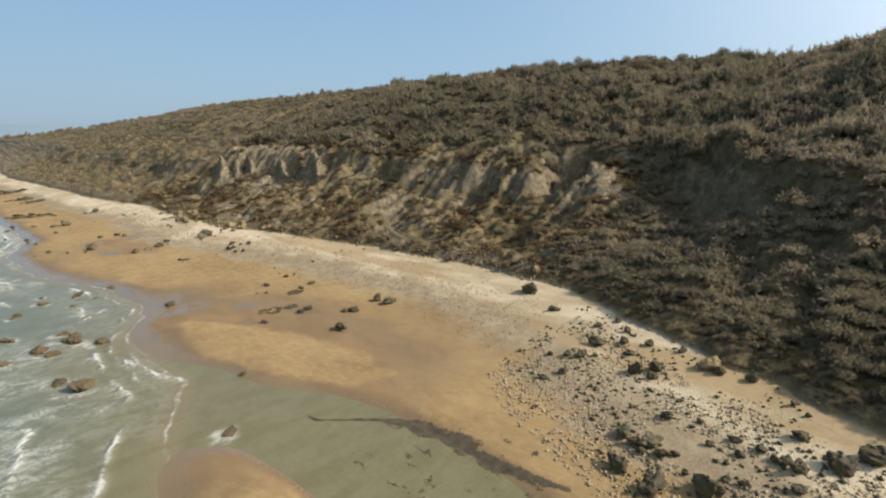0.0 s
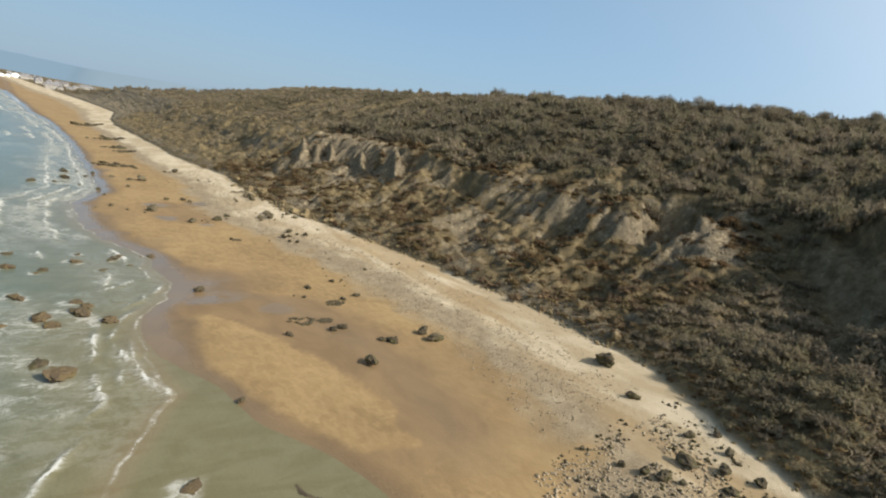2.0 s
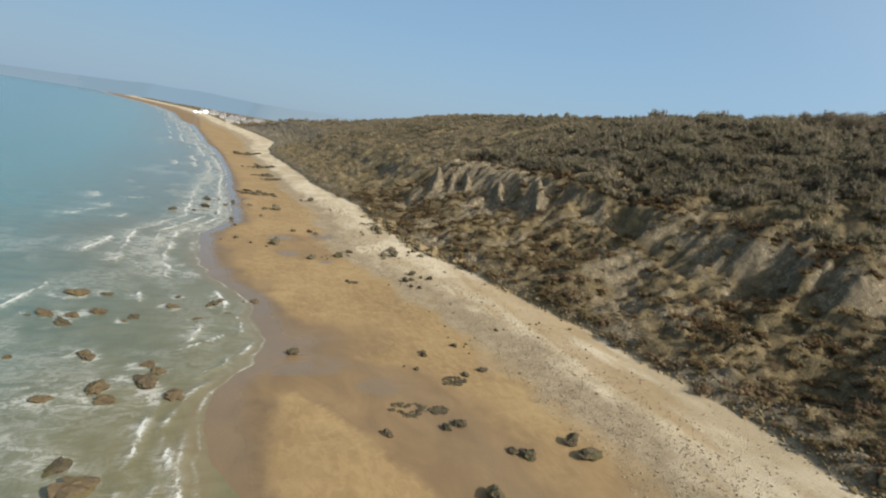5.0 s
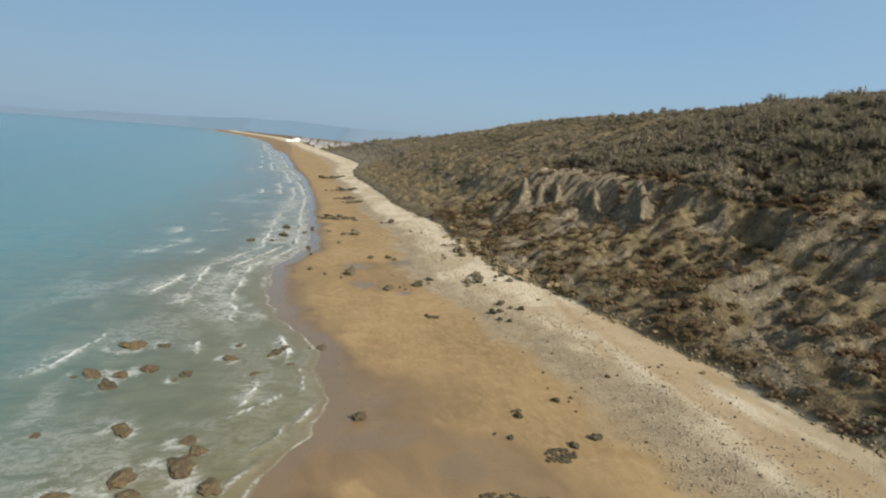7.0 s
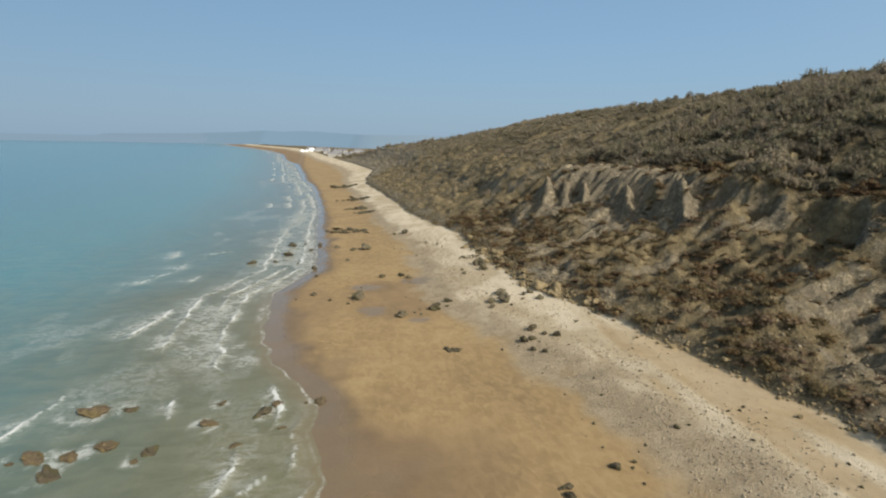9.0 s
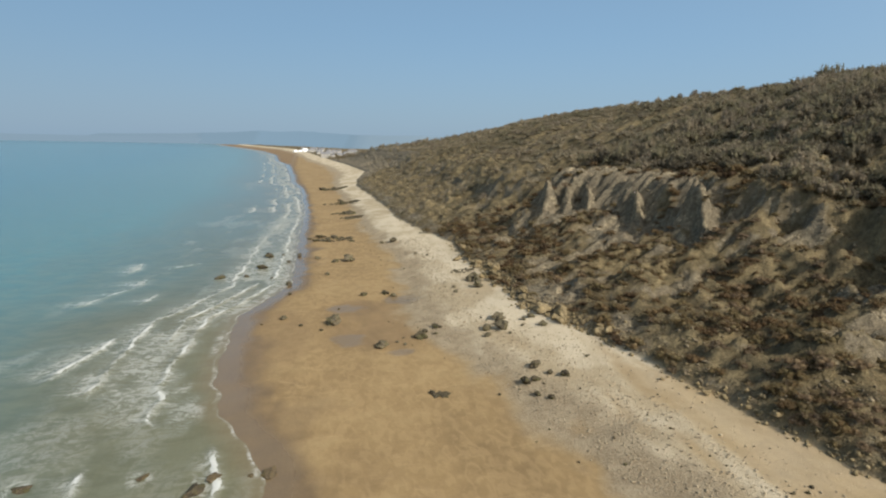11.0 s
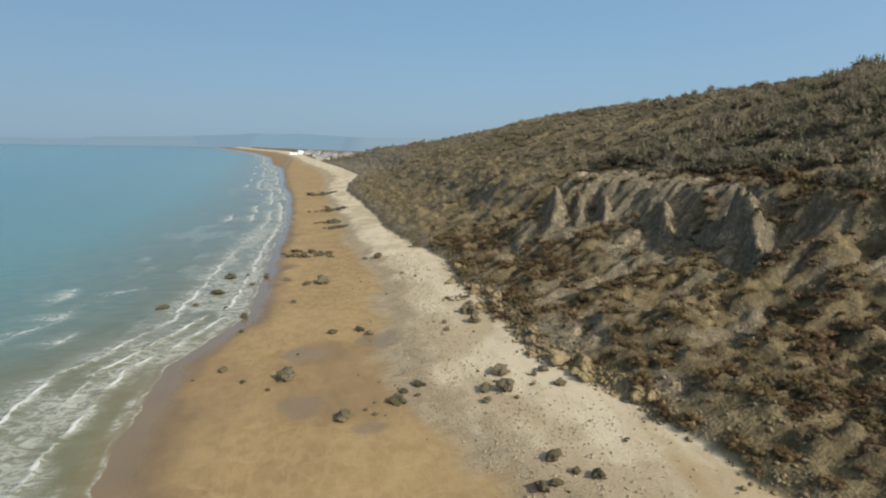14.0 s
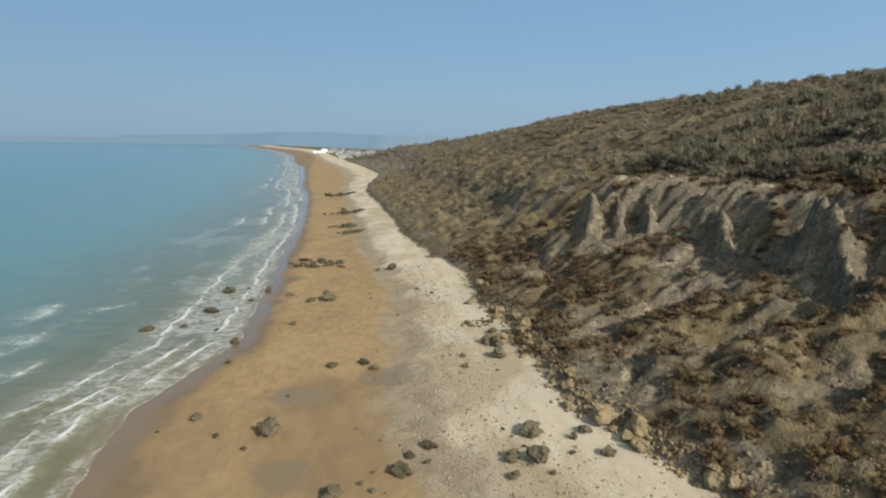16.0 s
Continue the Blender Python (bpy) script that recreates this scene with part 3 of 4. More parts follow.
# y and offset of both ends, length of the wake
for row in ((196, 19, 300, 15.5, 5), (300, 16, 430, 9, 5), (186, 10, 244, 5.5, 5), (244, 5.5, 430, 2.8, 3), (221, 11.8, 268, 9.5, 3), (205, 27, 226, 22.5, 6), (250, 45, 277, 41, 7), (282, 49, 300, 47, 5), (290, 38, 297, 32, 4),
            (160, 44, 180, 36, 5), (148, 13, 160, 9.5, 3), (146, 12.5, 152, 7, 2.5), (98, 9, 110, 8, 2.5), (114, 8, 126, 6.5, 2.5), (99, 1.2, 120, 4.4, 2), (104, 5.4, 110, 4.6, 1.3), (112, 2.6, 119, 2.0, 1.2), (121, 4.4, 127, 3.2, 1.2), (129, 3.0, 134, 2.2, 1.0), (136, 5.2, 142, 4.0, 1.2), (143, 2.6, 149, 1.8, 1.0), (152, 4.2, 158, 2.6, 1.2), (160, 3.2, 166, 2.0, 1.0), (82, 17, 106, 24, 4), (64, 8, 92, 7.4, 2.5), (166, 6, 178, 4, 3), (250, 30, 262, 33, 6), (170, 22, 176, 20, 4)):
    breaker(*row)
for n, (o, gate) in enumerate(((4, 0.35), (11, 0.42), (19, 0.48), (30, 0.56))):
    line = so - o - (fbm(sy / 40, 7.7 * n + 0 * sy, n) - 0.5) * 8
    gated = smooth(fbm(sy / 45, 3.1 * n + so / 60, n + 3, 3), gate - 0.05, gate + 0.07) * smooth(sy, 415, 440)
    foam_a = np.maximum(foam_a, gated * np.maximum(np.exp(-((line / 1.0) ** 2)) * 0.8, np.where(line > 0, np.exp(-line / 5), 0) * 0.6))
swash = so - 0.5 - (fbm(sy / 6, 0.3 + 0 * sy, 2) - 0.5) * 1.4
foam_a = np.maximum(foam_a, np.exp(-((swash / 0.3) ** 2)) * (0.30 + 0.42 * smooth(fbm(sy / 4, 4.4 + 0 * sy, 5), 0.4, 0.6)))
lace = 0.46 * smooth(so, 0.2, 2.0) * (1 - smooth(so, 12, 24)) * smooth(fbm(sx / 8, sy / 20, 5), 0.28, 0.52) * (0.45 + 0.55 * smooth(sy, 180, 196))
foam_a = np.maximum(foam_a, lace)
foam_a = np.maximum(foam_a, 0.28 * smooth(fbm(sx / 12, sy / 26, 4), 0.5, 0.66) * (1 - smooth(so, 40, 62)) * smooth(so, 3, 9))
wash = smooth(so + (fbm(sx / 9, sy / 9, 1) - 0.5) * 9, 8, 15) * (1 - smooth(so, 38, 70)) * (1 - smooth(sy, 120, 176))
foam_a = np.maximum(foam_a, wash * (0.14 + 0.24 * smooth(fbm(sx / 9 + sy / 30, sy / 5, 6), 0.36, 0.62)))
for rx, ry, rr in SEA_NEAR + SEA_MID + SEA_FAR:
    ring = np.hypot(sx - rx + 0.5 * rr, sy - ry) / rr
    foam_a = np.maximum(foam_a, 0.55 * np.exp(-(((ring - 1.0) / 0.7) ** 2)) * smooth(fbm(sx / 2.5, sy / 2.5, 7), 0.36, 0.6))
sz = wave_z + (fbm(sx / 4, sy / 9, 1) - 0.5) * 0.16 * smooth(so, 2, 20)
sea = sheet("water", sx, sea_y, sz, SEA, (("offshore", so), ("foam", foam_a * smooth(sy, 30, 60))))
tagged(sea, "grey-green shallow sea turning turquoise offshore, with white breakers", "sea", kind="structure")


# ---- helpers for things ----
def part(name, bm, material, parent, label=""):
    """One mesh object under a thing or a part."""
    me = bpy.data.meshes.new(name)
    bm.to_mesh(me)
    bm.free()
    me.materials.append(material)
    ob = new(name, me)
    ob.parent = parent
    return tagged(ob, label)


def lump(seed, cuts=9, detail=3, flat=0.75, rough=0.17):
    """A boulder of about unit radius: broken faces, worn edges."""
    rng = np.random.RandomState(seed)
    bm = bmesh.new()
    bmesh.ops.create_icosphere(bm, subdivisions=detail, radius=1.0)
    co = np.array([v.co for v in bm.verts])
    for _ in range(cuts):
        n = rng.normal(size=3)
        n /= np.linalg.norm(n)
        over = co @ n - rng.uniform(0.5, 0.82)
        co -= np.where(over > 0, over * 0.9, 0)[:, None] * n
    off = rng.uniform(0, 50, 3)
    for v, c in zip(bm.verts, co):
        w = 1 + rough * 2.4 * noise.fractal(Vector(c * 1.5 + off), 0.7, 2.1, 5) - 0.16 * abs(noise.noise(Vector(c * 2.7 + off)))
        v.co = Vector(c * w * (1, 1, flat)) + noise.noise_vector(Vector(c * 3.3 + off)) * rough * 0.9
    for f in bm.faces:
        f.smooth = False
    return bm


def lump_mesh(name, material, seed, **how):
    bm = lump(seed, **how)
    me = bpy.data.meshes.new(name)
    bm.to_mesh(me)
    bm.free()
    me.materials.append(material)
    return me


def place_rocks(name, meshes, spots, label, group, tall=1.0, sink=0.3, seed=0):
    rng = random.Random(seed)
    for x, y, r in spots:
        ob = new(name, rng.choice(meshes))
        a, b = rng.uniform(0.85, 1.2), rng.uniform(0.75, 1.05)
        h = r * tall * rng.uniform(0.8, 1.15)
        z = max(float(ground_z(x, y)), -0.12)
        ob.matrix_world = pose(x, y, z + h * (0.75 - sink), rng.uniform(-12, 12), rng.uniform(-12, 12), rng.uniform(0, 360)) @ Matrix.Diagonal((r * a, r * b, h, 1))
        tagged(ob, label, "rock", group)


# ---- boulders ----
SAND_NEAR = [(27.8, 99.5, 1.6), (44.4, 107.6, 1.5), (45.2, 104.4, 1.9), (35.3, 108.1, 0.9), (36.7, 106.3, 1.1), (28.4, 115.4, 1), (30.9, 115.8, 1.2), (19.7, 115.3, 0.9), (4.3, 95.4, 0.6), (11.4, 142.8, 1.1), (31.7, 186.6, 0.7), (34.4, 139.7, 0.8), (42.8, 143.6, 0.8), (42.9, 131.8, 0.9), (38.8, 130.6, 0.7), (29.3, 135.6, 0.3), (45.4, 143.9, 0.4), (31.2, 134.1, 0.6), (43.6, 132, 0.7), (35, 141.3, 0.7)]
SAND_FAR = [(26.9, 291.1, 2.4), (22, 290.6, 1.3), (16.4, 297.5, 1.2), (18.6, 272.4, 0.9), (27.2, 246.4, 1.3), (32.7, 246.3, 1.4), (34.3, 244, 1), (18.3, 224.6, 2.1), (7.3, 230.9, 1), (11.1, 225.2, 0.6), (15.2, 221.1, 0.6), (2.7, 228.4, 0.4), (34.9, 211.2, 1.6), (36.5, 214.5, 0.9), (39.3, 215.4, 1.3), (38.3, 212.6, 0.5), (29.9, 210.2, 0.5), (31.2, 208.6, 0.5), (26.6, 208.2, 1.6), (19.9, 236.2, 0.4), (41.5, 318.9, 1.1), (45.7, 318.6, 2), (49.4, 290.3, 0.8), (52.2, 283.7, 0.6)]
COVE_UPPER = [(67.2, 80.2, 2), (59.6, 69.5, 1.2), (56.5, 57.8, 0.9), (60.4, 55.7, 0.8), (56.6, 52.3, 0.8), (48.8, 54.4, 1.4), (51.9, 50.6, 1.2), (52.8, 46.5, 1.1), (48.4, 48, 0.9), (43.7, 54.3, 1.1), (42.5, 56.5, 0.9), (41.8, 59.2, 0.7), (40.4, 64.6, 0.5), (44.6, 52.5, 0.6), (42.5, 44.5, 1.5), (45.1, 42.6, 1.5), (42.2, 41.8, 1), (36.9, 54.1, 1), (34.1, 55.9, 0.7), (53.5, 41.2, 0.8), (48.7, 34.5, 1.2), (48.8, 29.9, 1.1), (33.1, 36, 0.9)]
COVE_LOWER = [(26.9, 39, 1.1), (26.8, 35.7, 1.4), (20.2, 36.6, 1.4), (25.9, 37.1, 0.9), (24.7, 36, 0.7), (25.3, 33.5, 0.9), (18.9, 32, 1.6), (21.8, 27.1, 1.8), (37.1, 21.4, 1.1), (32.9, 16.9, 1.7), (36.9, 14.6, 1.9), (30.3, 20.4, 1), (30.8, 21.9, 0.9), (32, 24.7, 0.8), (32.5, 27.6, 0.7), (34.1, 32.1, 0.5), (26.1, 32.3, 0.6), (23.8, 30.2, 0.5), (30, 26.3, 0.6), (25.1, 24.4, 0.7), (26.8, 20, 0.8), (31, 23, 0.6), (32.6, 32.6, 0.4), (30.3, 29.8, 0.6), (25.1, 26.4, 0.6), (42.6, 21.8, 0.5), (44.7, 23.8, 0.6)]
BANK = [(52.2, 213.6, 1.6), (48.5, 209.4, 1), (51, 207.7, 1.7), (47.5, 205.6, 0.7), (50, 241.3, 0.6), (49.2, 236.8, 0.7), (55.6, 245.7, 1.4), (57.1, 243.8, 1.3), (55.6, 239, 1.3), (58.3, 250.7, 1.1), (59.1, 211.6, 1), (57, 210.6, 0.6), (59.5, 206.3, 0.9), (51.7, 204.7, 0.4), (55.6, 207.7, 0.4), (60, 247.5, 1.1), (50.3, 189.5, 1.1), (51.7, 186.2, 0.7), (53.8, 184.5, 0.9), (47, 184.9, 1.1), (48.8, 185.2, 0.9), (47.2, 180.6, 0.7), (48.7, 178.8, 0.7), (41.8, 183.1, 0.3), (47.9, 208.8, 0.8), (54.7, 148.5, 0.5)]
REEF = [(18.7, 340.8, 2.4), (24.4, 339.4, 2), (17.2, 332.3, 2), (27.2, 331.7, 1.4), (30.8, 328.1, 1.2), (21.8, 331.2, 1.4), (30.1, 337.1, 1.1), (14.2, 337.9, 1.1), (37.4, 463.7, 3.4), (45.3, 463.9, 2.2), (35.7, 479.8, 2.2), (36.9, 413.2, 3.3), (39.1, 394, 2.8), (34.4, 418.3, 1.8), (28.7, 569.8, 4), (37, 568.7, 4), (45.3, 567, 2.8), (24.9, 462.9, 1.5)]
dark_meshes = [lump_mesh("boulder", DARK_ROCK, 10 + i, cuts=8, flat=0.72) for i in range(6)]
brown_meshes = [lump_mesh("boulder", BROWN_ROCK, 20 + i, cuts=8, flat=0.7) for i in range(5)]
grey_meshes = [lump_mesh("boulder", GREY_ROCK, 30 + i, cuts=7, flat=0.8) for i in range(5)]
tan_meshes = [lump_mesh("limestone_block", TAN_ROCK, 50 + i, cuts=12, detail=3, flat=0.85, rough=0.13) for i in range(6)]
place_rocks("boulder", brown_meshes + dark_meshes[:1], [(x, y, 0.84 * r) for x, y, r in SEA_NEAR + SEA_MID], "brown weed-covered boulder standing in shallow grey-green sea", "boulders in the surf", 0.5, 0.3, 1)
place_rocks("boulder", dark_meshes, SEA_FAR, "dark wet boulder among white breakers", "boulders in the surf", 0.75, 0.2, 2)
place_rocks("boulder", dark_meshes, SAND_NEAR, "dark weedy boulder lying on wet orange sand", "boulders on the sand", 0.8, 0.3, 3)
place_rocks("boulder", grey_meshes[:2] + dark_meshes[:4], [(x, y, 0.9 * r) for x, y, r in SAND_FAR], "grey-brown weathered boulder lying on orange sand", "boulders on the sand", 0.8, 0.3, 4)
place_rocks("boulder", grey_meshes[:2] + dark_meshes, COVE_UPPER, "dark mossy limestone boulder on pale pebbly sand", "boulders in the cove", 0.95, 0.25, 5)
place_rocks("boulder", dark_meshes + grey_meshes[:1], COVE_LOWER, "blackish rough boulder on pale pebbles", "boulders in the cove", 0.95, 0.25, 6)
place_rocks("boulder", dark_meshes, [b for b in BANK if b[1] < 192], "dark brown weedy boulder on tan pebble bank", "boulders on the pebble bank", 0.95, 0.2, 17)
place_rocks("boulder", grey_meshes, [b for b in BANK if b[1] >= 192], "greenish-grey rounded boulder on white pebble bank", "boulders on the pebble bank", 0.95, 0.2, 7)
place_rocks("boulder", dark_meshes, REEF, "low dark reef rock on the far sand", "reef rocks", 0.45, 0.3, 8)
place_rocks("outcrop", tan_meshes[:3], [(62.5, 213.5, 2.2), (65, 209, 2.0), (50, 36, 1.9), (63.5, 247, 1.8), (67.5, 197.5, 1.7)], "tan jagged limestone outcrop at the cliff foot", "outcrops", 1.0, 0.3, 9)


def low_reef(cx, cy, wide, seed, size=1.0):
    """A flat patch of small weedy rocks grown together."""
    pick = random.Random(seed)
    ob = new("low_reef")
    ob.location = (cx, cy, float(ground_z(cx, cy)))
    for _ in range(44):
        a, q = pick.uniform(0, 6.28), wide * math.sqrt(pick.random())
        x, y, r = q * math.cos(a), 0.7 * q * math.sin(a), size * pick.uniform(0.16, 0.5)
        rock = new("rock", pick.choice(dark_meshes))
        rock.parent = ob
        z = float(ground_z(cx + x, cy + y) - ground_z(cx, cy))
        rock.matrix_local = pose(x, y, z + 0.1 * r, 0, 0, pick.uniform(0, 360)) @ Matrix.Diagonal((1.25 * r, r, 0.6 * r, 1))
    tagged(ob, "low patch of dark weedy rocks half buried in sand", "reef", "low reefs")


for i, spot in enumerate(((25, 121.5, 3.0), (36, 129, 2.4), (57, 257.5, 3.4), (29.5, 120.5, 1.4), (33, 186, 1.2))):
    low_reef(*spot, i)
for i, (x, y, wide, size) in enumerate(((23, 334, 8, 2.2), (37, 397, 7, 2.4), (38, 465, 9, 3.0), (36, 568, 11, 4.0), (33, 415, 6, 2.2))):
    low_reef(x, y, wide, 40 + i, size)


# ---- loose stones ----
def stones(name, mat, spots, sizes, seed, label, category):
    """Many small angular stones in one mesh."""
    rng = np.random.RandomState(seed)
    unit = np.array([(1, 0, 0), (0, 1, 0), (-1, 0, 0), (0, -1, 0), (0, 0, 0.8), (0, 0, -0.8)], float)
    tri = np.array([(0, 1, 4), (1, 2, 4), (2, 3, 4), (3, 0, 4), (1, 0, 5), (2, 1, 5), (3, 2, 5), (0, 3, 5)])
    n = len(spots)
    v = unit[None] * (1 + rng.uniform(-0.35, 0.35, (n, 6, 3))) + rng.uniform(-0.2, 0.2, (n, 6, 3))
    a = rng.uniform(0, 6.28, n)
    c, s = np.cos(a)[:, None], np.sin(a)[:, None]
    v = np.stack([v[..., 0] * c - v[..., 1] * s, v[..., 0] * s + v[..., 1] * c, v[..., 2]], -1) * sizes[:, None, None]
    v[..., 0] += spots[:, 0, None]
    v[..., 1] += spots[:, 1, None]
    v[..., 2] += (ground_z(spots[:, 0], spots[:, 1]) + 0.25 * sizes)[:, None]
    faces = (tri[None] + 6 * np.arange(n)[:, None, None]).reshape(-1, 3)
    ob = new(name, raw_mesh(name, v.reshape(-1, 3), faces, mat))
    return tagged(ob, label, category, kind="stuff")


rng = np.random.RandomState(5)
yy = rng.uniform(70, 320, 26000)
ss = 0.74 + 0.09 * rng.normal(size=len(yy))
xx = shore(yy) + ss * (foot(yy) - shore(yy))
keep = (ss < 0.99) & (ss > 0.62) & (rng.rand(len(yy)) < 0.25 + 0.75 * fbm(xx / 8, yy / 8, 4))
stones("pebbles", PALE_STONE, np.stack([xx, yy], -1)[keep], 0.06 + 0.17 * rng.rand(keep.sum()) ** 3, 6, "brown and tan pebbles strewn over the bank", "pebbles")
yy = rng.uniform(10, 66, 2600)
xx = foot(yy) - rng.uniform(1, 1, len(yy)) - 34 * rng.rand(len(yy)) ** 0.8
keep = fbm(xx / 6, yy / 6, 2) > 0.45
stones("cobbles", DARK_ROCK, np.stack([xx, yy], -1)[keep], 0.10 + 0.32 * rng.rand(keep.sum()) ** 3, 7, "dark brown cobbles scattered over pale sand", "cobbles")
yy = rng.uniform(12, 64, 6500)
xx = foot(yy) - 9 - 30 * rng.rand(len(yy))
keep = fbm(xx / 7, yy / 7, 6) + 0.25 * smooth(foot(yy) - xx, 12, 30) > 0.55
stones("cobbles", PALE_STONE, np.stack([xx, yy], -1)[keep], 0.09 + 0.20 * rng.rand(keep.sum()) ** 2, 27, "tan and grey cobbles among the boulders of the cove", "cobbles")
yy = rng.uniform(120, 330, 170)
xx = foot(yy) - 6 - 26 * rng.rand(len(yy))
stones("cobbles", DARK_ROCK, np.stack([xx, yy], -1), 0.10 + 0.25 * rng.rand(len(yy)) ** 2, 8, "dark stones dotted along the pebble bank", "cobbles")
yy = np.r_[rng.uniform(190, 305, 600), rng.uniform(192, 262, 1300), rng.uniform(20, 420, 400), rng.uniform(84, 200, 600)]
xx = foot(yy) + rng.normal(0.7, 1.1, len(yy))
stones("scree", TAN_ROCK, np.stack([xx, yy], -1), 0.10 + 0.42 * rng.rand(len(yy)) ** 2.4, 9, "broken tan limestone rubble along the cliff foot", "scree")
spots = [(float(foot(np.array(y))) + rng.normal(0.2, 1.2), float(y), float(0.4 + 1.1 * rng.rand() ** 1.8)) for y in np.r_[rng.normal(211, 7, 22), rng.normal(245, 9, 24), rng.uniform(192, 300, 24), rng.uniform(85, 190, 14)]]
place_rocks("limestone_block", tan_meshes, spots, "tan angular limestone block fallen at the cliff foot", "fallen blocks", 0.9, 0.3, 10)


yy = rng.uniform(84, 330, 15000)
xx = foot(yy) + 70 * rng.rand(len(yy)) ** 1.2
keep = fbm(xx / 7, yy / 7, 5) > 0.42
stones("clods", CLOD, np.stack([xx, yy], -1)[keep], 0.08 + 0.36 * rng.rand(keep.sum()) ** 3, 15, "tan and grey clods of fallen marl on the slope", "clods")
place_rocks("outcrop", tan_meshes, [(154, 250, 1.9), (150, 262, 1.6), (147, 240, 1.5), (158, 243, 1.8), (162, 257, 1.4), (149, 228, 1.6), (143, 271, 1.5), (139, 283, 1.4), (152, 236, 1.2), (156, 252, 1.1), (146, 202, 1.6), (150, 196, 1.3), (141, 300, 1.3), (132, 312, 1.4)], "pale tan rock outcrop among leafless trees", "outcrops", 1.1, 0.25, 31)
weed_y, weed_x = np.meshgrid(np.arange(39, 76, 0.16), np.arange(1, 18, 0.16), indexing="ij")
weed_mid = np.interp(weed_y, [39, 44, 48, 53, 58, 63, 67, 69, 74], [13.5, 13.0, 12.2, 12.6, 13.1, 12.4, 10.6, 8.6, 4.0])
weed_w = np.interp(weed_y, [39, 44, 50, 58, 63, 67, 76], [0.5, 0.7, 1.0, 1.5, 1.3, 0.7, 0.3])
thick = np.exp(-(((weed_x - weed_mid) / weed_w) ** 2)) + (fbm(weed_x / 1.1, weed_y / 2.0, 3) - 0.5) * 1.5 - np.interp(weed_y, [39, 50, 66, 75], [0.34, 0.22, 0.30, 0.62])
weed_z = np.maximum(ground_z(weed_x, weed_y), -0.01) + 0.03 + 0.12 * np.clip(thick, 0, 1) * fbm(weed_x / 0.3, weed_y / 0.3, 6)
rows, cols = thick.shape
cell = (np.arange(rows - 1)[:, None] * cols + np.arange(cols - 1)).ravel()
cell = cell[thick[:-1, :-1].ravel() + 0.35 * (rng.rand(len(cell)) - 0.5) > 0.18]
quads = np.stack([cell, cell + 1, cell + cols + 1, cell + cols], -1)
used, quads = np.unique(quads, return_inverse=True)
weed_co = np.stack([weed_x, weed_y, weed_z], -1).reshape(-1, 3)[used]
weed = new("seaweed", raw_mesh("seaweed", weed_co, quads.reshape(-1, 4), WEED))
tagged(weed, "dark ragged strip of washed-up seaweed along the lagoon", "seaweed", kind="stuff")


# ---- scrub and woods ----
def bush_shape(seed, lobes=6, sprays=300, core=0.6, fine=1.0, upright=0.2):
    """Points and triangles of a leafless bush of unit radius: rounded twig masses under a short fuzz of sprays."""
    rng = np.random.RandomState(seed)
    bm = bmesh.new()
    bmesh.ops.create_icosphere(bm, subdivisions=1, radius=1.0)
    ball = np.array([v.co for v in bm.verts])
    tris = np.array([[v.index for v in f.verts] for f in bm.faces])
    bm.free()
    co, fa, n = [], [], 0
    centres = []
    for i in range(lobes):
        a = 6.28 * (i + rng.rand() * 0.7) / max(lobes - 1, 1)
        q = 0.0 if i == 0 else rng.uniform(0.3, 0.62)
        c = np.array([q * math.cos(a), q * math.sin(a), rng.uniform(0.25, 0.5) + 0.32 * (1 - q)])
        r = rng.uniform(0.30, 0.48)
        centres.append((c, r))
        w = ball * r * (1 + rng.uniform(-0.2, 0.2, (len(ball), 1))) * core + c
        co.append(w)
        fa.append(tris + n)
        n += len(w)
    pick = rng.randint(0, lobes, sprays)
    way = rng.normal(size=(sprays, 3))
    way[:, 2] = np.abs(way[:, 2]) - 0.3
    way /= np.linalg.norm(way, axis=1, keepdims=True)
    cs, rs = np.array([c for c, _ in centres])[pick], np.array([r for _, r in centres])[pick][:, None]
    base = cs + way * rs * (core - 0.15 + (1.1 - core) * rng.rand(sprays, 1))
    aim = rng.normal(size=(sprays, 3)) + way * 0.5 + (0, 0, upright)
    tip = base + aim / np.linalg.norm(aim, axis=1, keepdims=True) * rng.uniform(0.1, 0.26, (sprays, 1)) * fine
    side = np.cross(way, rng.normal(size=(sprays, 3)))
    side *= fine * rng.uniform(0.025, 0.055, (sprays, 1)) / np.linalg.norm(side, axis=1, keepdims=True)
    co.append(np.stack([base - side, base + side, tip], 1).reshape(-1, 3))
    fa.append(n + np.arange(3 * sprays).reshape(-1, 3))
    return np.concatenate(co), np.concatenate(fa)


def wood_shape(seed, lobes=5, sprays=160):
    """Points and triangles of a bare tree crown of unit radius: a dome of twig masses, airier than a bush."""
    return bush_shape(seed, lobes, sprays, 0.47, 1.35, 0.35)


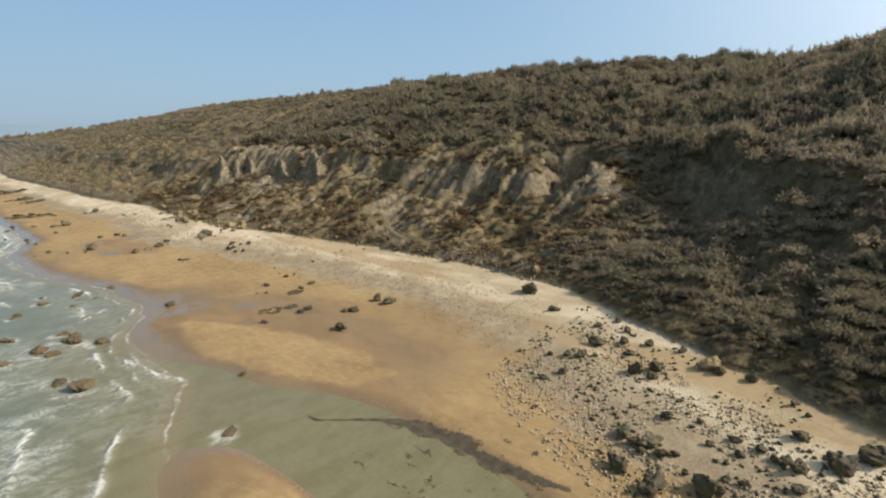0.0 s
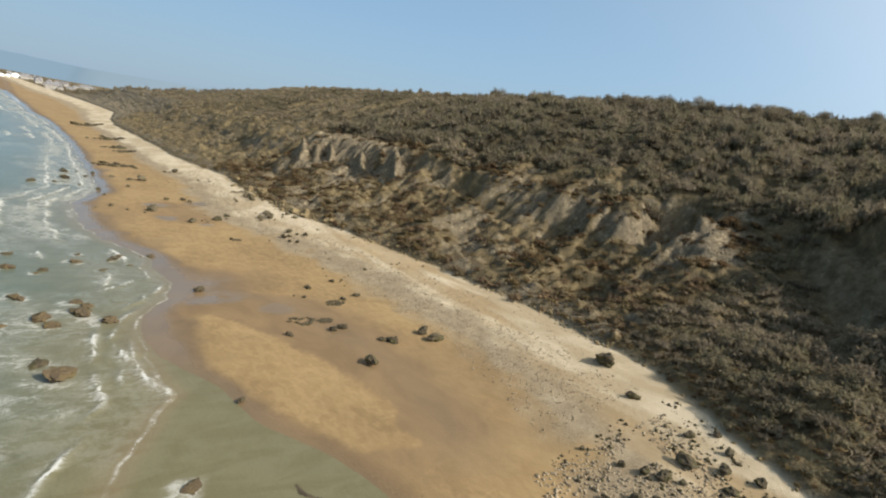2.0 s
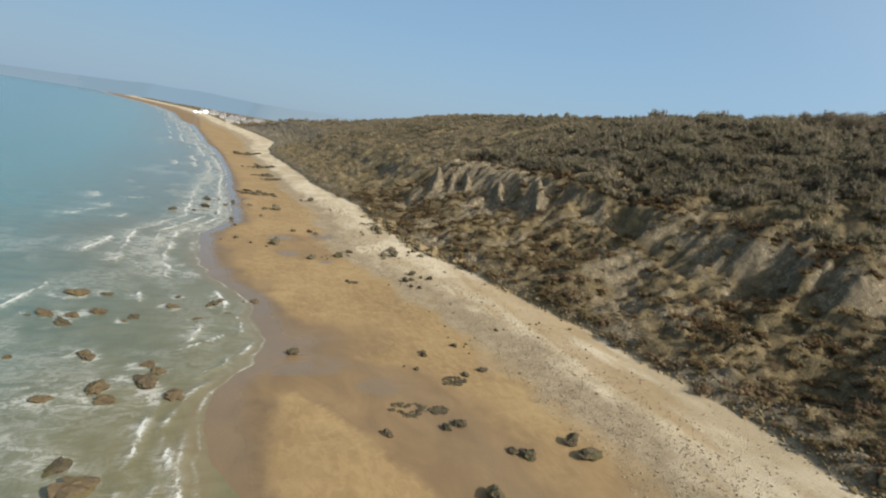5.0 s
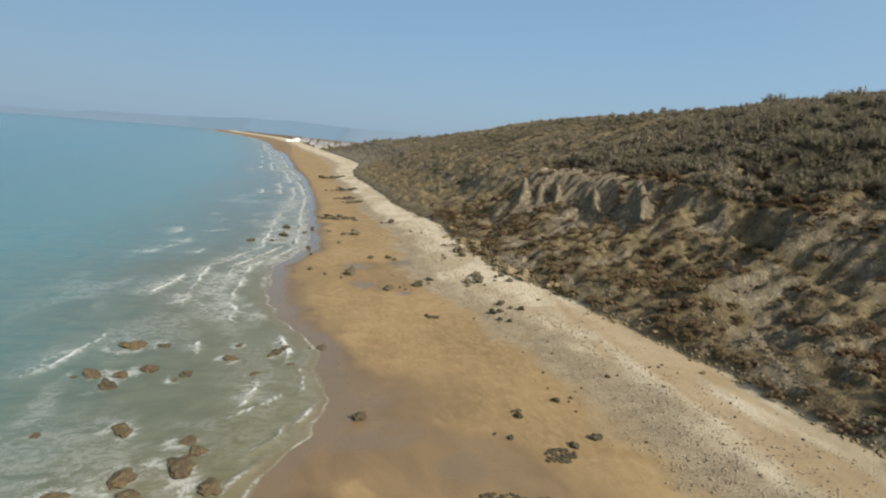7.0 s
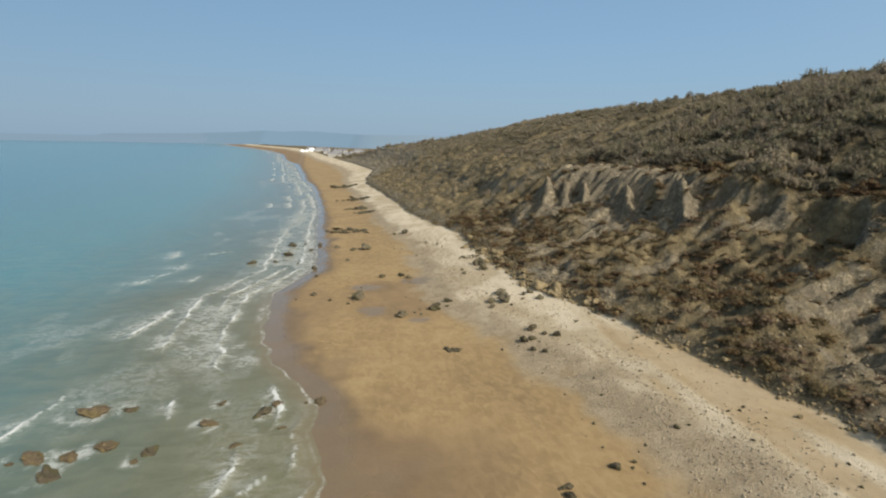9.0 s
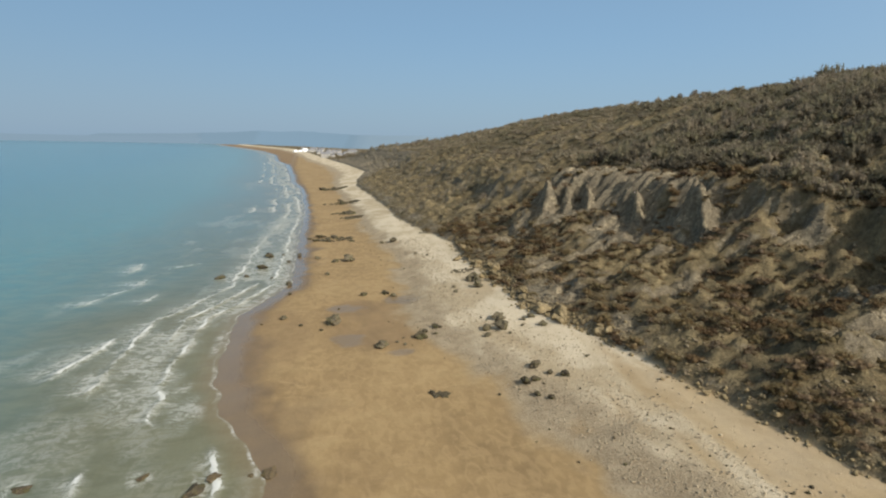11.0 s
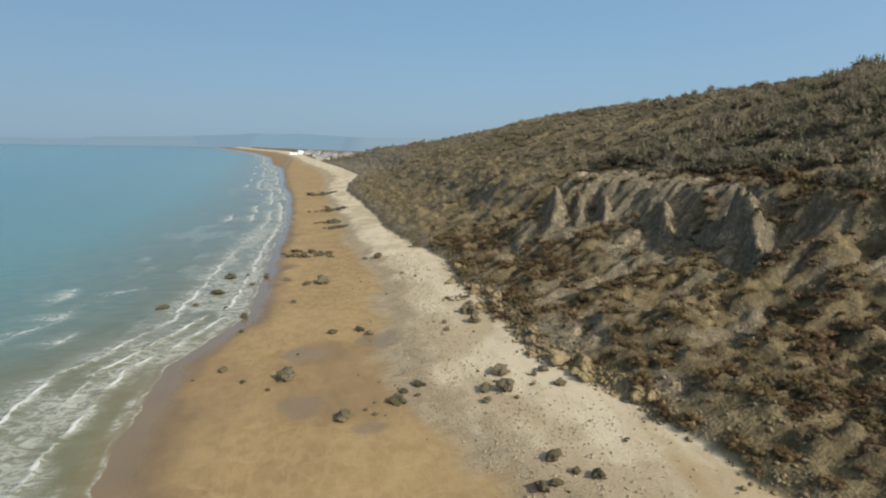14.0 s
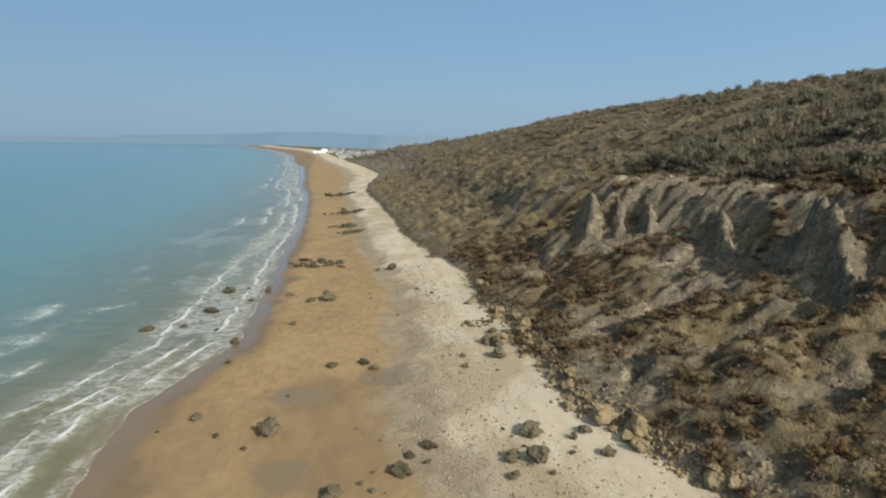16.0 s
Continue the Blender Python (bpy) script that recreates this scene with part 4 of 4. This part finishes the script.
def thicket(name, shapes, x, y, r, tall, tint, label, category, mat=None):
    """Bushes grown into one another, in one mesh."""
    rng = np.random.RandomState(len(x))
    z = ground_z(x, y) - 0.2 * r
    which, turn = rng.randint(0, len(shapes), len(x)), rng.uniform(0, 6.28, len(x))
    cos, fas, tints, n = [], [], [], 0
    for k, (co, fa) in enumerate(shapes):
        i = np.where(which == k)[0]
        c, s = np.cos(turn[i])[:, None], np.sin(turn[i])[:, None]
        px = (co[:, 0] * c - co[:, 1] * s) * r[i, None] + x[i, None]
        py = (co[:, 0] * s + co[:, 1] * c) * r[i, None] + y[i, None]
        pz = co[:, 2] * (r * tall)[i, None] + z[i, None]
        cos.append(np.stack([px, py, pz], -1).reshape(-1, 3))
        fas.append((fa[None] + n + len(co) * np.arange(len(i))[:, None, None]).reshape(-1, 3))
        tints.append(np.repeat(tint[i], len(co)))
        n += len(i) * len(co)
    ob = new(name, raw_mesh(name, np.concatenate(cos), np.concatenate(fas), mat or TWIGS, (("tint", np.concatenate(tints)),)))
    ob.data.polygons.foreach_set("use_smooth", np.ones(len(ob.data.polygons), bool))
    return tagged(ob, label, category, kind="stuff")


def scatter(u0, u1, y0, y1, gap, seed):
    rng = np.random.RandomState(seed)
    u, y = np.meshgrid(np.arange(u0, u1, gap), np.arange(y0, y1, gap))
    u, y = u.ravel() + rng.uniform(-0.5, 0.5, u.size) * gap, y.ravel() + rng.uniform(-0.5, 0.5, u.size) * gap
    x = foot(y) + u
    e = 1.0
    slope = np.hypot(ground_z(x + e, y) - ground_z(x - e, y), ground_z(x, y + e) - ground_z(x, y - e)) / (2 * e)
    return u, x, y, slope, rng


shapes = [bush_shape(70 + i, 5, 150, 0.57, 1.35) for i in range(7)]
wood_shapes = [wood_shape(170 + i) for i in range(7)]
light_shapes = [bush_shape(190 + i, 3, 80, 0.5, 1.9) for i in range(5)]
u, x, y, slope, rng = scatter(1.5, 206, -36, 332, 2.6, 11)
wood = smooth(u + (fbm(x / 18, y / 18, 2) - 0.5) * 26, 58, 76)
cove = 1 - smooth(y, 74, 98)
patch = smooth(fbm(x / 11, y / 15, 7), 0.42, 0.53)
chance = np.clip(np.maximum(0.5 * wood, 0.9 * cove * smooth(u, 0.8, 3.5)) + (0.12 + 0.86 * patch) * (1 - wood) * (1 - cove), 0, 1)
scrub, scar = patches(x, y, SCRUB), patches(x, y, SCARS)
chance = np.maximum(chance, 0.95 * scrub) * (1 - 0.88 * scar)
chance = chance * (1 - (0.85 - 0.6 * cove) * smooth(slope, 0.95, 1.4)) * (1 - 0.45 * smooth(bareness(x, y, 0 * x, slope), 0.42, 0.7))
chance = chance + 0.45 * (1 - smooth(u, 3, 7)) * smooth(y, 84, 96) * (1 - smooth(y, 188, 204))
for cx, cy, rx, ry, _ in RAVINES:
    chance = chance * (1 - 0.8 * np.exp(-((((x - cx) / rx) ** 2 + ((y - cy) / ry) ** 2) ** 2)))
ravine = (y - 43.5 - 0.92 * (x - 118.6)) / 1.36
chance = chance * (1 - 0.95 * smooth(ravine, 0, 2) * (1 - smooth(ravine, 12, 15)) * smooth(x, 108, 114) * (1 - smooth(x, 138, 146)))
keep = rng.rand(len(x)) < chance
u, x, y, wood, cove = u[keep], x[keep], y[keep], wood[keep], cove[keep]
big = np.maximum(wood, 0.8 * cove)
r = (0.9 + 1.9 * rng.rand(len(x)) ** 1.5) * (1 - big) + (2.3 + 2.1 * rng.rand(len(x)) ** 1.5) * big
r = r * (1 - 0.55 * cove * (1 - smooth(u, 3, 10)))
tall = 0.6 + 0.25 * rng.rand(len(x)) + 0.2 * cove + wood * (0.25 + 0.5 * rng.rand(len(x)) + 0.5 * smooth(fbm(x / 16, y / 16, 0), 0.42, 0.66))
# cove crowns tinted lighter to make up for dim raking light there
tint = np.clip(0.55 * smooth(fbm(x / 26, y / 26, 3), 0.3, 0.7) + 0.55 * rng.rand(len(x)) - 0.04 + 0.18 * cove, 0, 1)
u2, x2, y2, slope2, rng2 = scatter(1.2, 70, 12, 330, 1.5, 21)
more = rng2.rand(len(x2)) < 0.8 * patches(x2, y2, SCRUB) * (1 - 0.7 * smooth(slope2, 1.3, 1.9)) + 0.10 * smooth(y2, 84, 96) * (1 - patches(x2, y2, SCARS)) * (1 - smooth(slope2, 0.9, 1.4)) * smooth(fbm(x2 / 5, y2 / 5, 4), 0.42, 0.6)
more = more & (y2 > 90) | ((y2 < 92) & (u2 < 12) & (rng2.rand(len(x2)) < 0.8))
m = more.sum()
u, x, y, wood, cove = np.r_[u, u2[more]], np.r_[x, x2[more]], np.r_[y, y2[more]], np.r_[wood, np.zeros(m)], np.r_[cove, np.zeros(m)]
thick = patches(x2[more], y2[more], SCRUB) > 0.25
r, tall = np.r_[r, np.where(thick, 0.75, 0.45) + np.where(thick, 1.0, 0.6) * rng2.rand(m)], np.r_[tall, 0.6 + 0.3 * rng2.rand(m)]
tint = np.r_[tint, np.clip(0.15 + 0.4 * smooth(fbm(x2[more] / 14, y2[more] / 14, 3), 0.3, 0.7) + 0.35 * rng2.rand(m), 0, 1)]
near = (y < 88) & (u < 40)
near[np.where(near)[0][300:]] = False
leafy = (wood >= 0.5) | (cove > 0.6)
low, high = ~near & ~leafy, ~near & leafy
thicket("thicket", shapes, x[low], y[low], r[low], tall[low], tint[low], "leafless reddish-brown scrub on the lower slope", "thicket")
thicket("woodland", wood_shapes, x[high], y[high], r[high], tall[high], tint[high], "grey-brown and olive leafless woodland covering the hillside", "woods", WOOD)
near_bushes = np.stack([x, y, r, tall, tint], -1)[near]
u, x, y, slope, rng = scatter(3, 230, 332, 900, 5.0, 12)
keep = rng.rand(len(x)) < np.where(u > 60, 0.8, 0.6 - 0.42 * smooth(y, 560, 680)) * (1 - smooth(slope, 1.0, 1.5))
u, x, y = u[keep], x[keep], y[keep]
# tint rises with distance to stand in for haze on the far twigs
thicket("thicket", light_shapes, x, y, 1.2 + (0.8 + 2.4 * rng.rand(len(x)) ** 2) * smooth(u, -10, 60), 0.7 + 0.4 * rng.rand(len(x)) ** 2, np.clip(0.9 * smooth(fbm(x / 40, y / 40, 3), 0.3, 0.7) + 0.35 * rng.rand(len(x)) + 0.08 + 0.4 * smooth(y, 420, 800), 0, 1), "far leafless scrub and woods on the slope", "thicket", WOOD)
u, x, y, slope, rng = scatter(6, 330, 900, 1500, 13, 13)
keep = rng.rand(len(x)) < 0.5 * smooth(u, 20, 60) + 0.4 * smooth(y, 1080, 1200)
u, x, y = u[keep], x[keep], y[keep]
# paler tint here too, haze painted into the headland woods
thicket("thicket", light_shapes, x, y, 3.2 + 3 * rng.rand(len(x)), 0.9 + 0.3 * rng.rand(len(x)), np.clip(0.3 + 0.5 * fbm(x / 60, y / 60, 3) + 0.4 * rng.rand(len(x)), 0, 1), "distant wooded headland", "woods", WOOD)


u, x, y, slope, rng = scatter(1.0, 75, 20, 330, 0.8, 14)
lush = (0.25 + 0.75 * smooth(fbm(x / 6, y / 6, 1), 0.35, 0.65)) * (1 - 0.7 * smooth(bareness(x, y, 0 * x, slope), 0.4, 0.75)) * (1 - 0.5 * patches(x, y, SCARS)) * (1 - 0.8 * smooth(slope, 1.1, 1.6))
keep = rng.rand(len(x)) < lush
x, y = x[keep], y[keep]
tuft = [bush_shape(110 + i, 1, 9, 0.86, 1.6, 0.5) for i in range(4)]
tuft = [(co[-27:], fa[-9:] - (len(co) - 27)) for co, fa in tuft]
thicket("dry_grass", tuft, x, y, 0.45 + 0.75 * rng.rand(len(x)), 0.75 + 0 * x, np.clip(0.5 + 0.5 * fbm(x / 9, y / 9, 5) + 0.35 * rng.rand(len(x)), 0, 1), "dry tan and brown grass tufts on the lower slope", "grass")


def stem_bundle(seed, count=5, high=0.8):
    """Thin tapered stems that fan out from one root."""
    rng = np.random.RandomState(seed)
    bm = bmesh.new()
    for i in range(count):
        a = 6.28 * i / count + rng.rand()
        top = Vector((0.35 * math.cos(a), 0.35 * math.sin(a), high))
        turn = top.to_track_quat("Z", "Y").to_matrix().to_4x4()
        bmesh.ops.create_cone(bm, segments=6, radius1=0.045, radius2=0.012, depth=top.length, matrix=turn @ Matrix.Translation((0, 0, top.length / 2 - 0.1)))
    return bm


near_shapes = [bush_shape(130 + i, 7, 650, 0.47, 1.0, 0.5) for i in range(7)]
crown_meshes = [raw_mesh("crown", co, fa, WOOD, (("tint", np.full(len(co), 0.08 + 0.09 * i)),)) for i, (co, fa) in enumerate(near_shapes)]
stem_meshes = []
for i in range(3):
    bm = stem_bundle(i)
    me = bpy.data.meshes.new("stem_base")
    bm.to_mesh(me)
    bm.free()
    me.materials.append(BARK)
    stem_meshes.append(me)
pick = random.Random(4)
for bx, by, br, bt, bc in near_bushes[:300]:
    k = min(6, int(bc * 7))
    ob = new("shrub")
    new("stem_base", stem_meshes[pick.randrange(3)]).parent = ob
    ob.matrix_world = pose(bx, by, float(ground_z(bx, by)) - 0.12 * br, 0, 0, pick.uniform(0, 360)) @ Matrix.Diagonal((br, br, br * bt, 1))
    crown = new("crown", crown_meshes[k])
    crown.parent = ob
    tagged(ob, "dense leafless brown shrub on the slope above the cove", "shrub", "shrubs above the cove")


# ---- trees on the ridge ----
def limb(bm, a, b, r0, r1):
    way = Vector(b) - Vector(a)
    m = Matrix.Translation((Vector(a) + Vector(b)) / 2) @ way.to_track_quat("Z", "Y").to_matrix().to_4x4()
    bmesh.ops.create_cone(bm, segments=7, radius1=r0, radius2=r1, depth=way.length * 1.04, matrix=m)


def ridge_tree(seed):
    """A bare winter tree about 9 m high: trunk with limbs, airy crown of twigs."""
    rng = np.random.RandomState(seed)
    bm, tips = bmesh.new(), []
    fork = Vector((rng.normal(0, 0.2), rng.normal(0, 0.2), rng.uniform(2.2, 3.2)))
    limb(bm, (0, 0, -0.6), fork, 0.26, 0.18)
    for i in range(6):
        a = 6.28 * i / 6 + rng.rand() * 0.7
        e = fork + Vector((2.0 * math.cos(a), 2.0 * math.sin(a), rng.uniform(1.6, 3.0))) * rng.uniform(0.7, 1.1)
        limb(bm, fork, e, 0.14, 0.06)
        for _ in range(3):
            t = e + Vector((rng.normal(0, 0.8), rng.normal(0, 0.8), rng.uniform(0.4, 1.7)))
            limb(bm, e, t, 0.06, 0.02)
            tips.append(t)
    trunk = bpy.data.meshes.new("trunk")
    bm.to_mesh(trunk)
    bm.free()
    trunk.materials.append(BARK)
    n = 900
    dome = rng.normal(size=(n, 3))
    dome *= rng.rand(n, 1) ** 0.45 / np.linalg.norm(dome, axis=1, keepdims=True)
    base = np.array(fork) + (0, 0, 1.5) + dome * (2.9, 2.9, 3.0) * rng.uniform(0.8, 1.1, (n, 1))
    base[:, 2] = np.maximum(base[:, 2], 1.2)
    way = base - np.array(fork) + rng.normal(0, 0.8, (n, 3))
    way /= np.linalg.norm(way, axis=1, keepdims=True)
    tip = base + way * rng.uniform(0.4, 0.95, (n, 1))
    side = np.cross(way, rng.normal(size=(n, 3)))
    side *= rng.uniform(0.05, 0.13, (n, 1)) / np.linalg.norm(side, axis=1, keepdims=True)
    co = np.stack([base - side, base + side, tip], 1).reshape(-1, 3)
    crown = raw_mesh("crown", co, np.arange(3 * n).reshape(-1, 3), WOOD, (("tint", np.full(3 * n, rng.uniform(0.1, 0.8))),))
    return trunk, crown


tree_meshes = [ridge_tree(s) for s in range(5)]
pick = random.Random(9)
for i in range(96):
    ty = pick.choice((pick.uniform(20, 430), pick.uniform(100, 215), pick.gauss(150, 14), pick.gauss(205, 10)))
    tx = float(foot(np.array(ty))) + pick.uniform(172, 206)
    trunk, crown = pick.choice(tree_meshes)
    ob = new("tree")
    new("trunk", trunk).parent = ob
    size = pick.uniform(0.6, 1.15) * (1.0 if 95 < ty < 230 else 0.7)
    ob.matrix_world = pose(tx, ty, float(ground_z(tx, ty)), 0, 0, pick.uniform(0, 360)) @ Matrix.Scale(size, 4)
    c = new("crown", crown)
    c.parent = ob
    tagged(ob, "bare grey-brown winter tree on the ridge skyline", "tree", "trees on the ridge")


# ---- the far town and coast ----
WHITE_WALL = plain_material("white_plaster", (0.30, 0.28, 0.25), (0.44, 0.42, 0.38), 0.2)
TENT = plain_material("white_canvas", (0.80, 0.80, 0.79), (0.86, 0.86, 0.85), 0.2, 0.6)
SLATE = plain_material("slate", (0.16, 0.16, 0.17), (0.26, 0.25, 0.25), 0.4)


def house_meshes(w, l, h, rise):
    bm = bmesh.new()
    bmesh.ops.create_cube(bm, size=1, matrix=Matrix.Translation((0, 0, h / 2 - 1)) @ Matrix.Diagonal((w, l, h + 2, 1)))
    wall = bpy.data.meshes.new("wall")
    bm.to_mesh(wall)
    bm.free()
    wall.materials.append(WHITE_WALL)
    bm = bmesh.new()
    e = 0.5
    lo = [bm.verts.new((sx * (w / 2 + e), sy * (l / 2 + e), h - 0.2)) for sx in (-1, 1) for sy in (-1, 1)]
    hi = [bm.verts.new((0, sy * (l / 2 + e), h + rise)) for sy in (-1, 1)]
    for f in ((lo[0], lo[1], hi[1], hi[0]), (lo[3], lo[2], hi[0], hi[1]), (lo[0], hi[0], lo[2]), (lo[1], lo[3], hi[1]), (lo[0], lo[2], lo[3], lo[1])):
        bm.faces.new(f)
    roof = bpy.data.meshes.new("roof")
    bm.to_mesh(roof)
    bm.free()
    roof.materials.append(SLATE)
    return wall, roof


kinds = [house_meshes(9, 12, 6, 4), house_meshes(10, 18, 8, 4), house_meshes(8, 9, 5, 4)]
pick = random.Random(21)
for i in range(44):
    hy = 1300 + 26 * i + pick.uniform(-8, 8)
    hx = float(foot(np.array(hy))) + pick.uniform(3, 90)
    wall, roof = pick.choice(kinds)
    ob = new("house")
    new("wall", wall).parent = ob
    ob.matrix_world = pose(hx, hy, float(ground_z(hx, hy)), 0, 0, pick.choice((0, 90)) + pick.uniform(-15, 15))
    c = new("roof", roof)
    c.parent = ob
    tagged(ob, "small white seaside house with a slate roof", "house", "houses of the far town")
for k, (ox, size) in enumerate(((-18, 8), (-4, 7), (12, 12))):
    bm = bmesh.new()
    bmesh.ops.create_uvsphere(bm, u_segments=20, v_segments=10, radius=1)
    for v in bm.verts:
        v.co.z = max(v.co.z, -0.25)
    me = bpy.data.meshes.new("pavilion")
    bm.to_mesh(me)
    bm.free()
    me.materials.append(TENT)
    ob = new("pavilion", me)
    ob.matrix_world = pose(7 + ox, 1985, float(ground_z(7 + ox, 1985)) + 0.2 * size) @ Matrix.Diagonal((size, size, size * 0.8, 1))
    tagged(ob, "bright white domed pavilion beside the far beach", "pavilion", "pavilions")

# far hills as a self-glowing strip, their haze painted into the emission
haze = bpy.data.materials.new("hill_haze_glow")
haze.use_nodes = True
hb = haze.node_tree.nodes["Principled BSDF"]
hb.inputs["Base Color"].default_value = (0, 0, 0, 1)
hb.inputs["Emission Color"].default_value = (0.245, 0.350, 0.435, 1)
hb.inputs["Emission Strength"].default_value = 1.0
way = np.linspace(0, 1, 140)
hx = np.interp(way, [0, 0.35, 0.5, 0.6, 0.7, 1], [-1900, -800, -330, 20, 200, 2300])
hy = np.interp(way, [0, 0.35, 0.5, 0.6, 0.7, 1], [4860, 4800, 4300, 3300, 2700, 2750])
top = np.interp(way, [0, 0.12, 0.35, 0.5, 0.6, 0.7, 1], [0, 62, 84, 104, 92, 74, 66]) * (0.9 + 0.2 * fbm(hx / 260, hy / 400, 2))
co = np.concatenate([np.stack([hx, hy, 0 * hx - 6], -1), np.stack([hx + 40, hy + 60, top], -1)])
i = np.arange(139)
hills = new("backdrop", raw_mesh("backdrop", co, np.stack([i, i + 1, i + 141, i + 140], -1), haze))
tagged(hills, "glowing strip painted as pale blue hazy hills across the bay", "hills", kind="structure")

# added glowing wall past the sea's end, haze colour hides the dark gap
horizon_glow = bpy.data.materials.new("sea_haze_glow")
horizon_glow.use_nodes = True
vb = horizon_glow.node_tree.nodes["Principled BSDF"]
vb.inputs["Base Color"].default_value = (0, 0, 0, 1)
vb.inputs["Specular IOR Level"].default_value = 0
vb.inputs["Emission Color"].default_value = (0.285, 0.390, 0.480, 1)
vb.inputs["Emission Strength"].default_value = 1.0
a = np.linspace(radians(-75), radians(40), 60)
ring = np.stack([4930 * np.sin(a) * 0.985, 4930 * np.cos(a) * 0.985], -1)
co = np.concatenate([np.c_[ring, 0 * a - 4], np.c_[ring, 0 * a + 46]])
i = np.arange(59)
air = new("backdrop", raw_mesh("backdrop", co, np.stack([i, i + 1, i + 61, i + 60], -1), horizon_glow))
tagged(air, "added glowing strip standing in for pale sea haze along the horizon", "haze", kind="structure")
